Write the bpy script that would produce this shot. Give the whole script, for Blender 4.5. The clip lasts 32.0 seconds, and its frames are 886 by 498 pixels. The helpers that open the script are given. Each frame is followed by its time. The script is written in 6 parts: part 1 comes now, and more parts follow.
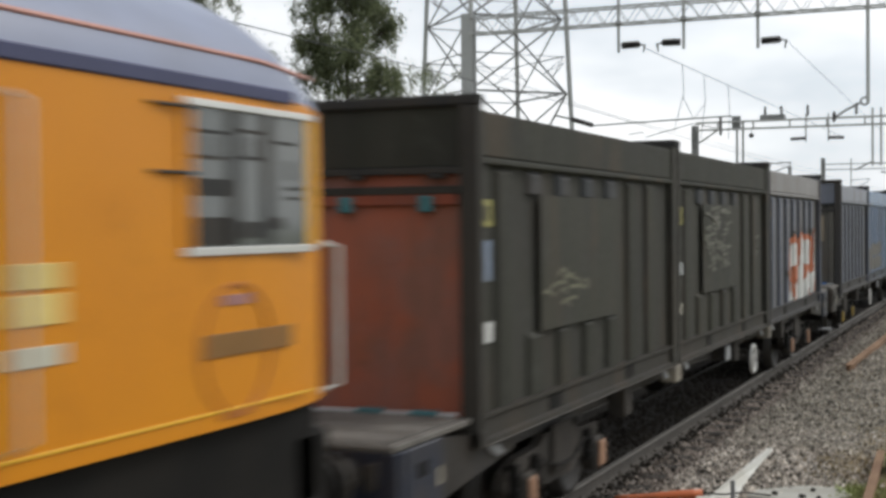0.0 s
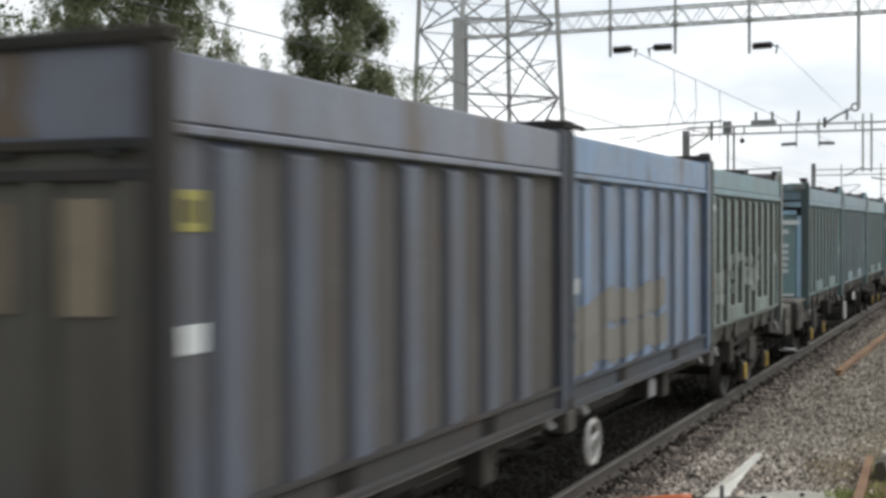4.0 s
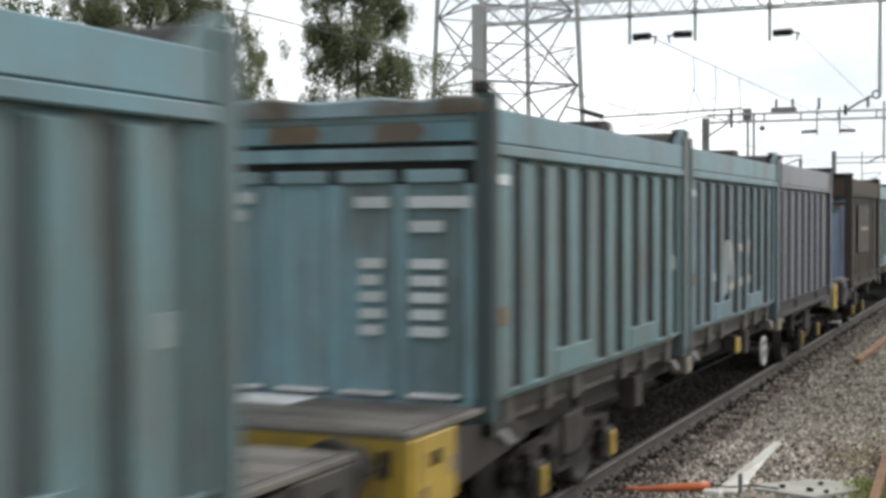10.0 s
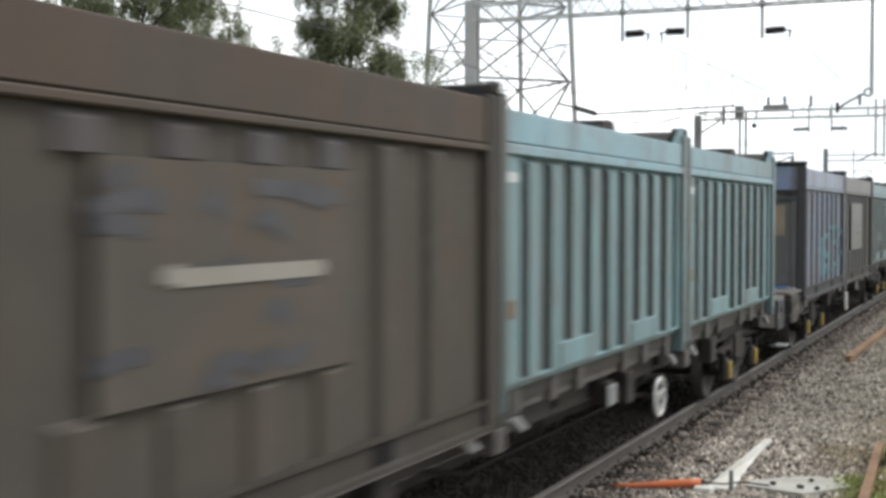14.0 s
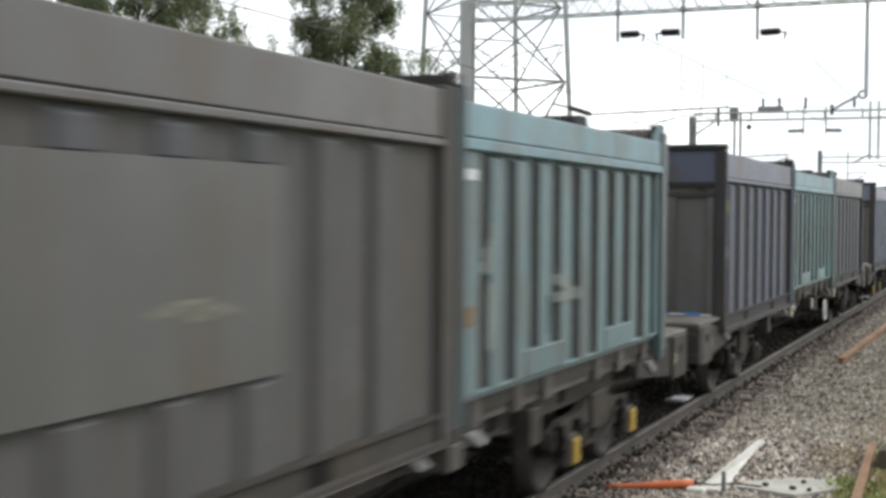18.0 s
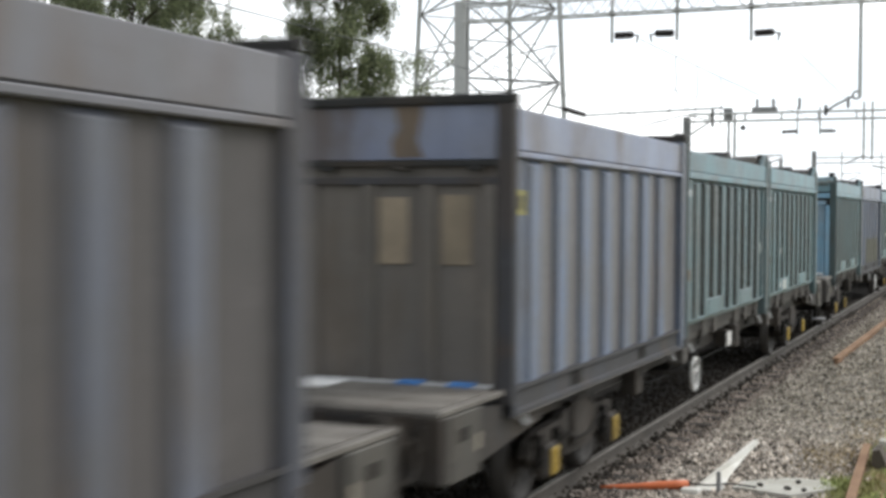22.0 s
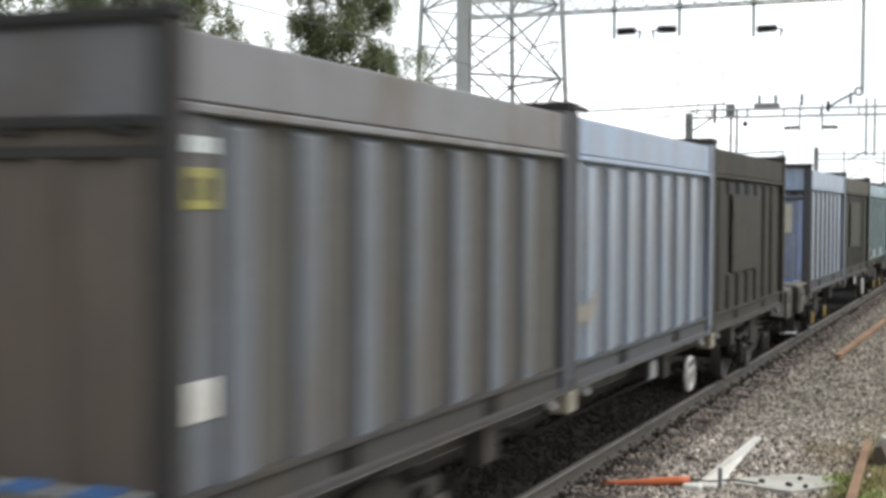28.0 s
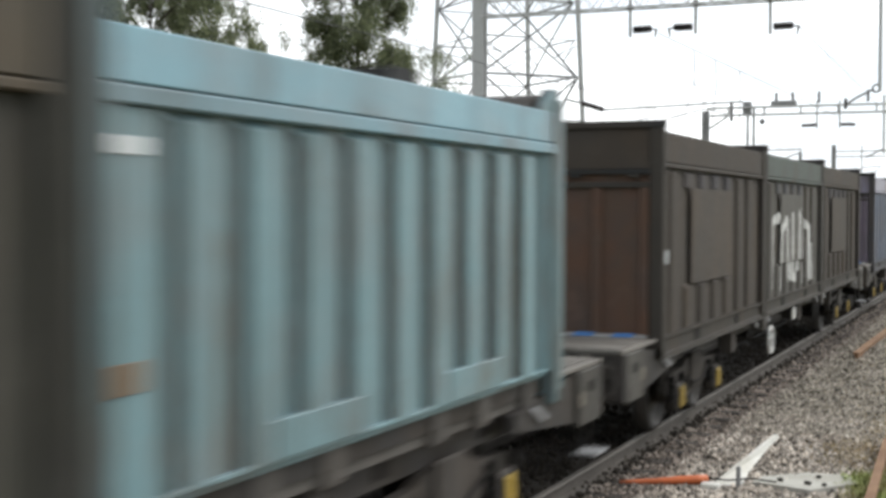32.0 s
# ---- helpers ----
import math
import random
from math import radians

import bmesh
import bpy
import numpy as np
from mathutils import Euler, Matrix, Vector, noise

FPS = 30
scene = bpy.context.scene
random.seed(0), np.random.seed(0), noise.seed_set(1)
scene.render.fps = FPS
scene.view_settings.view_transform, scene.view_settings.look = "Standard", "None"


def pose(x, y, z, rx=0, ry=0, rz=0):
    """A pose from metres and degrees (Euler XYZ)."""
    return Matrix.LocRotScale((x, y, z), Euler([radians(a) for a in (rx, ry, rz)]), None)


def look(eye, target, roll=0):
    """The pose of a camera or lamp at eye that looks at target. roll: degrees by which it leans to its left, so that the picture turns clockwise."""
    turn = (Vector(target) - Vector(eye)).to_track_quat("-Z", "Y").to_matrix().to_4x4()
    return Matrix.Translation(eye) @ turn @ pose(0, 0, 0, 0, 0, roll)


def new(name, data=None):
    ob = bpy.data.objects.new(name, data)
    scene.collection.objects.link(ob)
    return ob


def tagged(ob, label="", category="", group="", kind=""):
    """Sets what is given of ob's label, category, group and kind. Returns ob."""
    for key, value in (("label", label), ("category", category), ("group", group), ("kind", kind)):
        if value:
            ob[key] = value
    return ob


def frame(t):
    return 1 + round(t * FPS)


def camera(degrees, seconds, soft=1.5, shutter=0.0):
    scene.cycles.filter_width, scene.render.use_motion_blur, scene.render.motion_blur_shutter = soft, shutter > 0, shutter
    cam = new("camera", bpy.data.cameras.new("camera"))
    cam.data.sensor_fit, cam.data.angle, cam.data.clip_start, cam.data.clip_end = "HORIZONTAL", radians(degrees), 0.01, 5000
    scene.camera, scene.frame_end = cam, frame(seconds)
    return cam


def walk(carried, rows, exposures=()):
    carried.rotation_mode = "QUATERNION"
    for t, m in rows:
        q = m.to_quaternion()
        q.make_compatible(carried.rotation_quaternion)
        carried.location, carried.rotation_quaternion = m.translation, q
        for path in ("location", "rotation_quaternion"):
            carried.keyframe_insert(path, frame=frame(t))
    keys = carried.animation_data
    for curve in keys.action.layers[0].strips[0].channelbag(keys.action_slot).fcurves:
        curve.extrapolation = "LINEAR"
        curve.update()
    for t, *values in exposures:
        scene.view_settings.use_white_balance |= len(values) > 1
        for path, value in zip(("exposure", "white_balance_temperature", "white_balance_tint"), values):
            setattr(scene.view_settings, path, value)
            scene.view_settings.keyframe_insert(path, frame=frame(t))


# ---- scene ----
# The camera stands at a platform end beside the line and is held by hand: it only turns a little.
# World: x across the track (0 is the track's centre), y along it, z up from the rail's top.
EYE = (4.775, 0.0, 2.61)
cam = camera(36.73, 32.0, soft=3.4, shutter=0.95)
TURNS = [
    (0, 23.16, -0.99, -0.52), (0.5, 23.14, -1.02, -0.59), (1, 23.10, -0.92, -0.51), (1.5, 22.96, -0.82, -0.46),
    (2, 22.85, -0.79, -0.39), (2.5, 22.64, -0.72, -0.40), (3, 22.67, -0.72, -0.39), (3.5, 22.66, -0.75, -0.28),
    (5.5, 23.16, -1.30, -0.11), (6, 23.23, -1.32, -0.13), (6.5, 23.36, -1.33, 0.02), (7, 23.33, -1.31, 0.01),
    (7.5, 23.52, -1.37, -0.09), (8, 23.38, -1.40, -0.13), (8.5, 23.61, -1.45, -0.05), (9, 23.60, -1.44, -0.10),
    (9.5, 23.84, -1.43, -0.07), (10, 23.56, -1.39, -0.11), (10.5, 23.51, -1.47, -0.16), (11, 23.56, -1.57, -0.12),
    (11.5, 23.39, -1.63, -0.19), (12, 23.43, -1.63, -0.09), (12.5, 23.12, -1.62, 0.09), (13, 22.99, -1.64, 0.02),
    (13.5, 23.01, -1.66, -0.07), (14, 23.22, -1.55, 0.08), (14.5, 23.05, -1.51, 0.06), (16.5, 23.09, -1.76, 0.22),
    (17, 23.16, -1.65, 0.32), (17.5, 22.95, -1.60, 0.33), (18, 22.97, -1.57, 0.43), (18.5, 22.78, -1.55, 0.35),
    (19, 22.87, -1.49, 0.46), (19.5, 22.95, -1.42, 0.42), (20, 22.92, -1.42, 0.41), (20.5, 22.73, -1.52, 0.54),
    (21, 22.61, -1.63, 0.38), (21.5, 22.58, -1.64, 0.42), (22, 22.74, -1.52, 0.33), (22.5, 22.79, -1.59, 0.42),
    (23, 22.93, -1.64, 0.45), (23.5, 22.97, -1.66, 0.48), (24, 22.88, -1.69, 0.64), (24.5, 22.98, -1.71, 0.49),
    (26.5, 23.11, -1.56, 0.42), (27, 23.11, -1.56, 0.42), (27.5, 22.75, -1.63, 0.38), (28, 22.82, -1.70, 0.40),
    (28.5, 22.96, -1.68, 0.23), (29, 22.95, -1.63, 0.28), (29.5, 22.90, -1.62, 0.27), (30, 22.90, -1.66, 0.19),
    (30.5, 23.18, -1.66, 0.12), (31, 23.36, -1.77, 0.13), (31.5, 23.47, -1.81, 0.05), (32, 23.53, -1.73, 0.14),
]


def held(yaw, pitch, roll):
    return pose(*EYE) @ pose(0, 0, 0, 0, 0, yaw) @ pose(0, 0, 0, 90 + pitch) @ pose(0, 0, 0, 0, 0, roll)


# the camera's own exposure drifts a little
LIGHTNESS = [(0, -0.28), (1, 0.05), (2, 0.26), (3, -0.15), (6, -0.12), (7, -0.1), (8, -0.12), (10, -0.02), (12, 0.0), (13, 0.14), (14, 0.2), (17, 0.1), (18, 0.18), (19, 0.06), (20, 0.16), (21, -0.05), (22, 0.22), (24, -0.03), (27, 0.03),
             (28, 0.30), (29, 0.0), (30, 0.4), (31, 0.04), (32, 0.2)]
walk(cam, [(t, held(a, b, c)) for t, a, b, c in TURNS], exposures=LIGHTNESS)

# The train rolls towards the camera and slowly gains speed.
PITCH = 21.706          # wagon to wagon
BOX, GAP = 6.058, 0.083  # container length and the gap between two
BASE = 1.02             # underside of the containers above the rail


def travel(t):
    """y of the first wagon's leading container at t seconds."""
    x = (t - 16) / 16
    return -97.83 + x * (-114.2594 + x * (-9.4485 + x * (-2.6035 + x * (-0.7461))))


# ---- world and sun: a bright overcast sky ----
SUN_WAY = (0.47, 0.55, 0.69)
world = bpy.data.worlds.new("overcast")
scene.world = world
world.use_nodes = True
wn = world.node_tree
wn.nodes.clear()


def wnode(kind, **values):
    n = wn.nodes.new(kind)
    for k, v in values.items():
        n.inputs[k].default_value = v
    return n


sky = wnode("ShaderNodeTexSky")
sky.sky_type, sky.sun_disc = "NISHITA", False
sky.sun_elevation, sky.sun_rotation = radians(43.6), radians(40.5)
sky.air_density, sky.dust_density = 1.0, 3.0
bright = wnode("ShaderNodeVectorMath")
bright.operation = "SCALE"
bright.inputs["Scale"].default_value = 0.10
wn.links.new(sky.outputs[0], bright.inputs[0])
coords = wnode("ShaderNodeTexCoord")
stretch = wnode("ShaderNodeMapping")
stretch.inputs["Scale"].default_value = (1.6, 1.6, 4.5)
clouds = wnode("ShaderNodeTexNoise", Scale=1.9, Detail=5.0, Roughness=0.55)
ramp = wnode("ShaderNodeValToRGB")
ramp.color_ramp.elements[0].position, ramp.color_ramp.elements[0].color = 0.36, (0.70, 0.76, 0.82, 1)
ramp.color_ramp.elements[1].position, ramp.color_ramp.elements[1].color = 0.60, (1.10, 1.12, 1.14, 1)
mixer = wnode("ShaderNodeMixRGB", Fac=0.88)
# the cloud is brightest round the hidden sun, ahead of the camera and to its right, and dull behind
rise = wnode("ShaderNodeVectorMath")
rise.operation = "DOT_PRODUCT"
rise.inputs[1].default_value = SUN_WAY
lift = wnode("ShaderNodeMapRange")
for key, value in (("From Min", -0.7), ("From Max", 1.0), ("To Min", 0.62), ("To Max", 1.32)):
    lift.inputs[key].default_value = value
dome = wnode("ShaderNodeVectorMath")
dome.operation = "SCALE"
back = wnode("ShaderNodeBackground", Strength=1.20)
wout = wnode("ShaderNodeOutputWorld")
for a, b in ((coords.outputs["Generated"], stretch.inputs[0]), (stretch.outputs[0], clouds.inputs["Vector"]),
             (clouds.outputs["Fac"], ramp.inputs[0]), (bright.outputs[0], mixer.inputs[1]), (ramp.outputs[0], mixer.inputs[2]),
             (coords.outputs["Generated"], rise.inputs[0]), (rise.outputs["Value"], lift.inputs["Value"]),
             (mixer.outputs[0], dome.inputs[0]), (lift.outputs[0], dome.inputs["Scale"]), (dome.outputs[0], back.inputs[0]), (back.outputs[0], wout.inputs[0])):
    wn.links.new(a, b)
sun = new("sun", bpy.data.lights.new("sun", "SUN"))
sun.data.energy, sun.data.angle, sun.data.color = 1.9, radians(24), (1.0, 0.97, 0.93)
sun.matrix_world = look(tuple(30 * v for v in SUN_WAY), (0, 0, 0))

# ---- materials ----
def material(name, colour, rough=0.6, metal=0.0, second=None, grain=18.0, amount=0.45, streak=0.0, streak_colour=(0.10, 0.075, 0.055),
             bump=0.15, blotch=0.0, island=0.0, spread=0.12, lum=0.88, spec=0.32, stain=0.0):
    """Painted, stained or bare surface: two colours in a coarse noise, a fine grain, upright dirt streaks and a slight relief."""
    m = bpy.data.materials.new(name)
    m.use_nodes = True
    t = m.node_tree
    n, link = t.nodes, t.links.new
    bsdf = n["Principled BSDF"]
    bsdf.inputs["Metallic"].default_value = metal
    bsdf.inputs["Specular IOR Level"].default_value = spec
    tc = n.new("ShaderNodeTexCoord")
    info = n.new("ShaderNodeObjectInfo")
    shift = n.new("ShaderNodeVectorMath")
    shift.operation = "MULTIPLY_ADD"
    shift.inputs[1].default_value = (1, 1, 1)
    wide = n.new("ShaderNodeCombineXYZ")
    mul = n.new("ShaderNodeMath")
    mul.operation = "MULTIPLY"
    mul.inputs[1].default_value = 37.0
    link(info.outputs["Random"], mul.inputs[0])
    for i in range(3):
        link(mul.outputs[0], wide.inputs[i])
    link(tc.outputs["Object"], shift.inputs[0])
    link(wide.outputs[0], shift.inputs[2])

    def noise_tex(scale, detail=4.0, rough_=0.6, squash=None):
        v = shift.outputs[0]
        if squash:
            mp = n.new("ShaderNodeMapping")
            mp.inputs["Scale"].default_value = squash
            link(v, mp.inputs[0])
            v = mp.outputs[0]
        x = n.new("ShaderNodeTexNoise")
        x.inputs["Scale"].default_value, x.inputs["Detail"].default_value, x.inputs["Roughness"].default_value = scale, detail, rough_
        link(v, x.inputs["Vector"])
        return x.outputs["Fac"]

    def ramped(fac, a, b):
        r = n.new("ShaderNodeMapRange")
        r.inputs["From Min"].default_value, r.inputs["From Max"].default_value = a, b
        link(fac, r.inputs["Value"])
        return r.outputs[0]

    def mixed(fac, a, b, factor=1.0):
        x = n.new("ShaderNodeMixRGB")
        if factor != 1.0:
            k = n.new("ShaderNodeMath")
            k.operation = "MULTIPLY"
            k.inputs[1].default_value = factor
            link(fac, k.inputs[0])
            fac = k.outputs[0]
        link(fac, x.inputs[0])
        for src, sock in ((a, x.inputs[1]), (b, x.inputs[2])):
            if isinstance(src, tuple):
                sock.default_value = (*src, 1)
            else:
                link(src, sock)
        return x.outputs[0]

    second = second or tuple(c * 0.72 for c in colour)
    base = mixed(ramped(noise_tex(1.7), 0.42, 0.62), colour, second, amount)
    fine = noise_tex(grain, 5.0, 0.7)
    base = mixed(ramped(fine, 0.55, 0.8), base, tuple(c * 0.6 for c in colour), 0.5)
    if blotch:
        base = mixed(ramped(noise_tex(0.9, 6.0, 0.65), 0.63, 0.74), base, (0.11, 0.07, 0.04), blotch)
        base = mixed(ramped(noise_tex(2.3, 6.0, 0.7), 0.57, 0.75), base, tuple(min(0.6, c * 1.25 + 0.03) for c in colour), blotch)
    if stain:
        runs = noise_tex(1.0, 5.0, 0.62, (1.0, 1.5, 0.42))
        base = mixed(ramped(runs, 0.53, 0.66), base, (0.095, 0.068, 0.046), stain)
        base = mixed(ramped(runs, 0.46, 0.30), base, tuple(min(0.7, c * 1.22 + 0.015) for c in colour), stain)
    if streak:
        base = mixed(ramped(noise_tex(5.0, 3.0, 0.6, (1.0, 1.6, 0.16)), 0.50, 0.72), base, streak_colour, streak)
    hsv = n.new("ShaderNodeHueSaturation")
    src = info.outputs["Random"]
    if island:
        geo = n.new("ShaderNodeNewGeometry")
        src = geo.outputs["Random Per Island"]
        spread = island
    val = n.new("ShaderNodeMapRange")
    val.inputs["To Min"].default_value, val.inputs["To Max"].default_value = lum * (1 - spread), lum * (1 + spread)
    link(src, val.inputs["Value"])
    link(val.outputs[0], hsv.inputs["Value"])
    link(base, hsv.inputs["Color"])
    link(hsv.outputs[0], bsdf.inputs["Base Color"])
    rr = n.new("ShaderNodeMapRange")
    rr.inputs["To Min"].default_value, rr.inputs["To Max"].default_value = max(0.05, rough - (0.03 if rough < 0.35 else 0.12)), min(1.0, rough + (0.04 if rough < 0.35 else 0.15))
    link(fine, rr.inputs["Value"])
    link(rr.outputs[0], bsdf.inputs["Roughness"])
    if bump:
        b = n.new("ShaderNodeBump")
        b.inputs["Strength"].default_value, b.inputs["Distance"].default_value = bump, 0.02
        link(fine, b.inputs["Height"])
        link(b.outputs[0], bsdf.inputs["Normal"])
    return m


PAINTS = {}
WORN = 0.86  # how much road dirt dulls the paint


def paint(colour, streak=0.45, dirt=(0.085, 0.07, 0.055), rough=0.40, stain=0.55):
    """Weathered container paint, one material a colour."""
    colour = tuple(v * WORN for v in colour)
    if sum(colour) < 0.3:
        rough, stain = max(rough, 0.62), stain * 0.55
    key = (colour, streak, dirt, rough, stain)
    if key not in PAINTS:
        PAINTS[key] = material("weathered_paint", colour, rough, 0.0, tuple(0.42 * c + 0.58 * (0.75 * sum(colour) / 3 + 0.1 * d) for c, d in zip(colour, dirt)), 14.0, 0.7,
                               streak, dirt, 0.0 if rough < 0.35 else 0.12, 0.5, spread=0.09, stain=stain, spec=0.9 if rough < 0.35 else 0.32 if sum(colour) > 0.3 else 0.1)
    return PAINTS[key]


BLACK = material("oily_black_steel", (0.010, 0.0095, 0.009), 0.7, 0.0, (0.018, 0.016, 0.014), 20, 0.7, 0.0, spec=0.1)
GRIME = material("brake_dust_steel", (0.058, 0.053, 0.048), 0.75, 0.0, (0.020, 0.018, 0.015), 20, 0.7, 0.3, spec=0.12)
DARK_STEEL = material("dark_wagon_steel", (0.042, 0.040, 0.039), 0.6, 0.0, (0.036, 0.03, 0.024), 16, 0.7, 0.4, spec=0.15)
BEAM_GREY = material("grimy_olive_grey_steel", (0.078, 0.075, 0.067), 0.65, 0.0, (0.045, 0.042, 0.038), 16, 0.7, 0.4, spec=0.15)
NAVY = material("dark_navy_paint", (0.028, 0.033, 0.05), 0.5, 0.0, (0.05, 0.045, 0.045), 16, 0.6, 0.3, spec=0.2)
SHEET = material("bare_bright_sheet", (0.78, 0.78, 0.77), 0.4, 0.0, (0.55, 0.53, 0.50), 14, 0.6, stain=0.3)
DECK = material("worn_deck_plate", (0.155, 0.144, 0.128), 0.7, 0.0, (0.08, 0.073, 0.065), 12, 0.8, 0.3)
YELLOW = material("dirty_yellow_paint", (0.42, 0.285, 0.045), 0.6, 0.0, (0.25, 0.18, 0.05), 14, 0.7, 0.3)
WHEEL = material("wheel_steel", (0.04, 0.037, 0.034), 0.6, 0.2, (0.03, 0.025, 0.02), 20, 0.7)
RAIL = material("rusty_rail_side", (0.068, 0.060, 0.051), 0.75, 0.0, (0.045, 0.039, 0.033), 20, 0.7)
RAIL_TOP = material("polished_rail_head", (0.24, 0.225, 0.205), 0.45, 0.6, (0.16, 0.145, 0.13), 30, 0.5, bump=0.02)
WHITE = material("dull_white_paint", (0.56, 0.56, 0.54), 0.6, 0.0, (0.5, 0.48, 0.45), 20, 0.6)
CREAM = material("cream_placard", (0.55, 0.53, 0.43), 0.6, 0.0, (0.42, 0.40, 0.32), 10, 0.6)
TAN = material("grimy_tan_placard", (0.27, 0.225, 0.165), 0.7, 0.0, (0.17, 0.145, 0.11), 10, 0.7, stain=0.4)
LABEL = material("pale_lettering", (0.60, 0.63, 0.64), 0.6, 0.0, (0.48, 0.52, 0.53), 16, 0.6)
STICKER = material("yellow_sticker", (0.32, 0.29, 0.07), 0.5, 0.0, (0.26, 0.24, 0.08), 16, 0.5)
BROWN_PLATE = material("brown_data_plate", (0.17, 0.105, 0.055), 0.6)
BLUE_CLIP = material("bright_blue_clip", (0.06, 0.22, 0.55), 0.5)
TEAL_CLIP = material("teal_clip", (0.05, 0.16, 0.18), 0.5)
DUSTY = material("dusty_grey_steel", (0.088, 0.082, 0.075), 0.75, 0.0, (0.048, 0.044, 0.039), 14, 0.8, 0.4)
PALE_DUST = material("pale_dusty_paint", (0.30, 0.27, 0.215), 0.75, 0.0, (0.15, 0.135, 0.11), 14, 0.8, 0.3)
RUBBER = material("black_rubber", (0.02, 0.02, 0.02), 0.7)
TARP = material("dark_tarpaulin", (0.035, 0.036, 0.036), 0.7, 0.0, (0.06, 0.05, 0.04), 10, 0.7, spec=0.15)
TARP_TEAL = material("faded_teal_tarpaulin", (0.26, 0.37, 0.42), 0.6, 0.0, (0.15, 0.10, 0.06), 8, 0.9, stain=0.7)
GALV = material("galvanised_steel", (0.52, 0.53, 0.53), 0.6, 0.1, (0.42, 0.43, 0.43), 12, 0.6)
GALV_DULL = material("dull_grey_steel", (0.27, 0.275, 0.28), 0.6, 0.1, (0.17, 0.172, 0.175), 12, 0.6)
PORCELAIN = material("brown_porcelain", (0.05, 0.045, 0.045), 0.3)
WIRE = material("weathered_copper_wire", (0.05, 0.052, 0.052), 0.6, 0.2)
CONCRETE = material("pale_concrete", (0.42, 0.41, 0.37), 0.85, 0.0, (0.31, 0.30, 0.255), 20, 0.8, stain=0.3)
# sleeper colour darkened for the shade beneath the train
SLEEPER = material("dark_concrete_sleeper", (0.05, 0.045, 0.04), 0.9, 0.0, (0.034, 0.029, 0.025), 14, 0.8, spec=0.12)
STONE = material("ballast_stone", (0.44, 0.392, 0.338), 0.9, 0.0, (0.27, 0.23, 0.188), 30, 0.7, island=0.9)
STONE_DUSTY = material("dusty_ballast_stone", (0.25, 0.21, 0.178), 0.9, 0.0, (0.13, 0.108, 0.09), 30, 0.7, island=0.8)
STONE_FAR = material("weathered_ballast_stone", (0.325, 0.292, 0.245), 0.9, 0.0, (0.20, 0.178, 0.138), 30, 0.7, island=0.8)
# dark from oil, and darker still for the train's shade
STONE_OILY_SHADED = material("oily_shaded_ballast_stone", (0.048, 0.041, 0.033), 0.85, 0.0, (0.034, 0.029, 0.024), 30, 0.7, island=0.25, spec=0.12)
ORANGE_PIPE = material("orange_plastic", (0.56, 0.14, 0.045), 0.5, 0.0, (0.36, 0.11, 0.05), 14, 0.8, stain=0.5)
PALE_PLASTIC = material("weathered_white_plastic", (0.66, 0.65, 0.60), 0.6, 0.0, (0.46, 0.44, 0.38), 10, 0.8, stain=0.35)
RUST = material("flaking_rust", (0.25, 0.15, 0.085), 0.85, 0.0, (0.17, 0.09, 0.05), 24, 0.8, 0.0)
BARK = material("grey_brown_bark", (0.10, 0.085, 0.065), 0.9, 0.0, (0.06, 0.05, 0.04), 10, 0.8, 0.4)
def foliage(name, colour, second, island):
    """Thin leaves: part of the light comes through them."""
    m = material(name, colour, 0.6, 0.0, second, 6, 0.6, island=island, bump=0, lum=1.0)
    t = m.node_tree
    bsdf, out = t.nodes["Principled BSDF"], t.nodes["Material Output"]
    thin, mix = t.nodes.new("ShaderNodeBsdfTranslucent"), t.nodes.new("ShaderNodeMixShader")
    t.links.new(bsdf.inputs["Base Color"].links[0].from_socket, thin.inputs["Color"])
    mix.inputs[0].default_value = 0.45
    t.links.new(bsdf.outputs[0], mix.inputs[1])
    t.links.new(thin.outputs[0], mix.inputs[2])
    t.links.new(mix.outputs[0], out.inputs["Surface"])
    return m


LEAF = foliage("birch_leaf", (0.19, 0.215, 0.125), (0.135, 0.16, 0.085), 0.6)
LEAF_DARK = foliage("hedge_leaf", (0.085, 0.125, 0.045), (0.055, 0.085, 0.03), 0.5)
GRASS = material("rough_grass", (0.30, 0.36, 0.12), 0.8, 0.0, (0.30, 0.25, 0.12), 8, 0.9, island=0.4, bump=0)
STRAW = material("dry_grass", (0.38, 0.29, 0.165), 0.8, 0.0, (0.24, 0.20, 0.10), 8, 0.8, island=0.4, bump=0)
ORANGE = material("orange_locomotive_paint", (0.57, 0.215, 0.008), 0.42, 0.0, (0.53, 0.19, 0.010), 4, 0.4, 0.10, (0.3, 0.14, 0.03), 0.02, lum=0.98, spec=0.25)
LOCO_YELLOW = material("warning_yellow_paint", (0.72, 0.40, 0.03), 0.4, 0.0, (0.6, 0.32, 0.03), 6, 0.4)
ROOF_BLUE = material("blue_grey_roof_paint", (0.20, 0.225, 0.315), 0.35, 0.0, (0.17, 0.185, 0.245), 5, 0.5, 0.15, (0.2, 0.2, 0.22), 0.03)
STRIPE = material("red_roof_stripe", (0.60, 0.30, 0.25), 0.5)
INDIGO = material("indigo_gutter_paint", (0.055, 0.06, 0.13), 0.5)
PALE_YELLOW = material("pale_yellow_panel", (0.66, 0.50, 0.17), 0.6)
ALU = material("bright_window_frame", (0.62, 0.62, 0.60), 0.35, 0.5, bump=0.02)
LOGO_RING = material("dull_red_line", (0.46, 0.155, 0.025), 0.5)
LOGO_BAR = material("dark_brown_band", (0.22, 0.11, 0.03), 0.5)
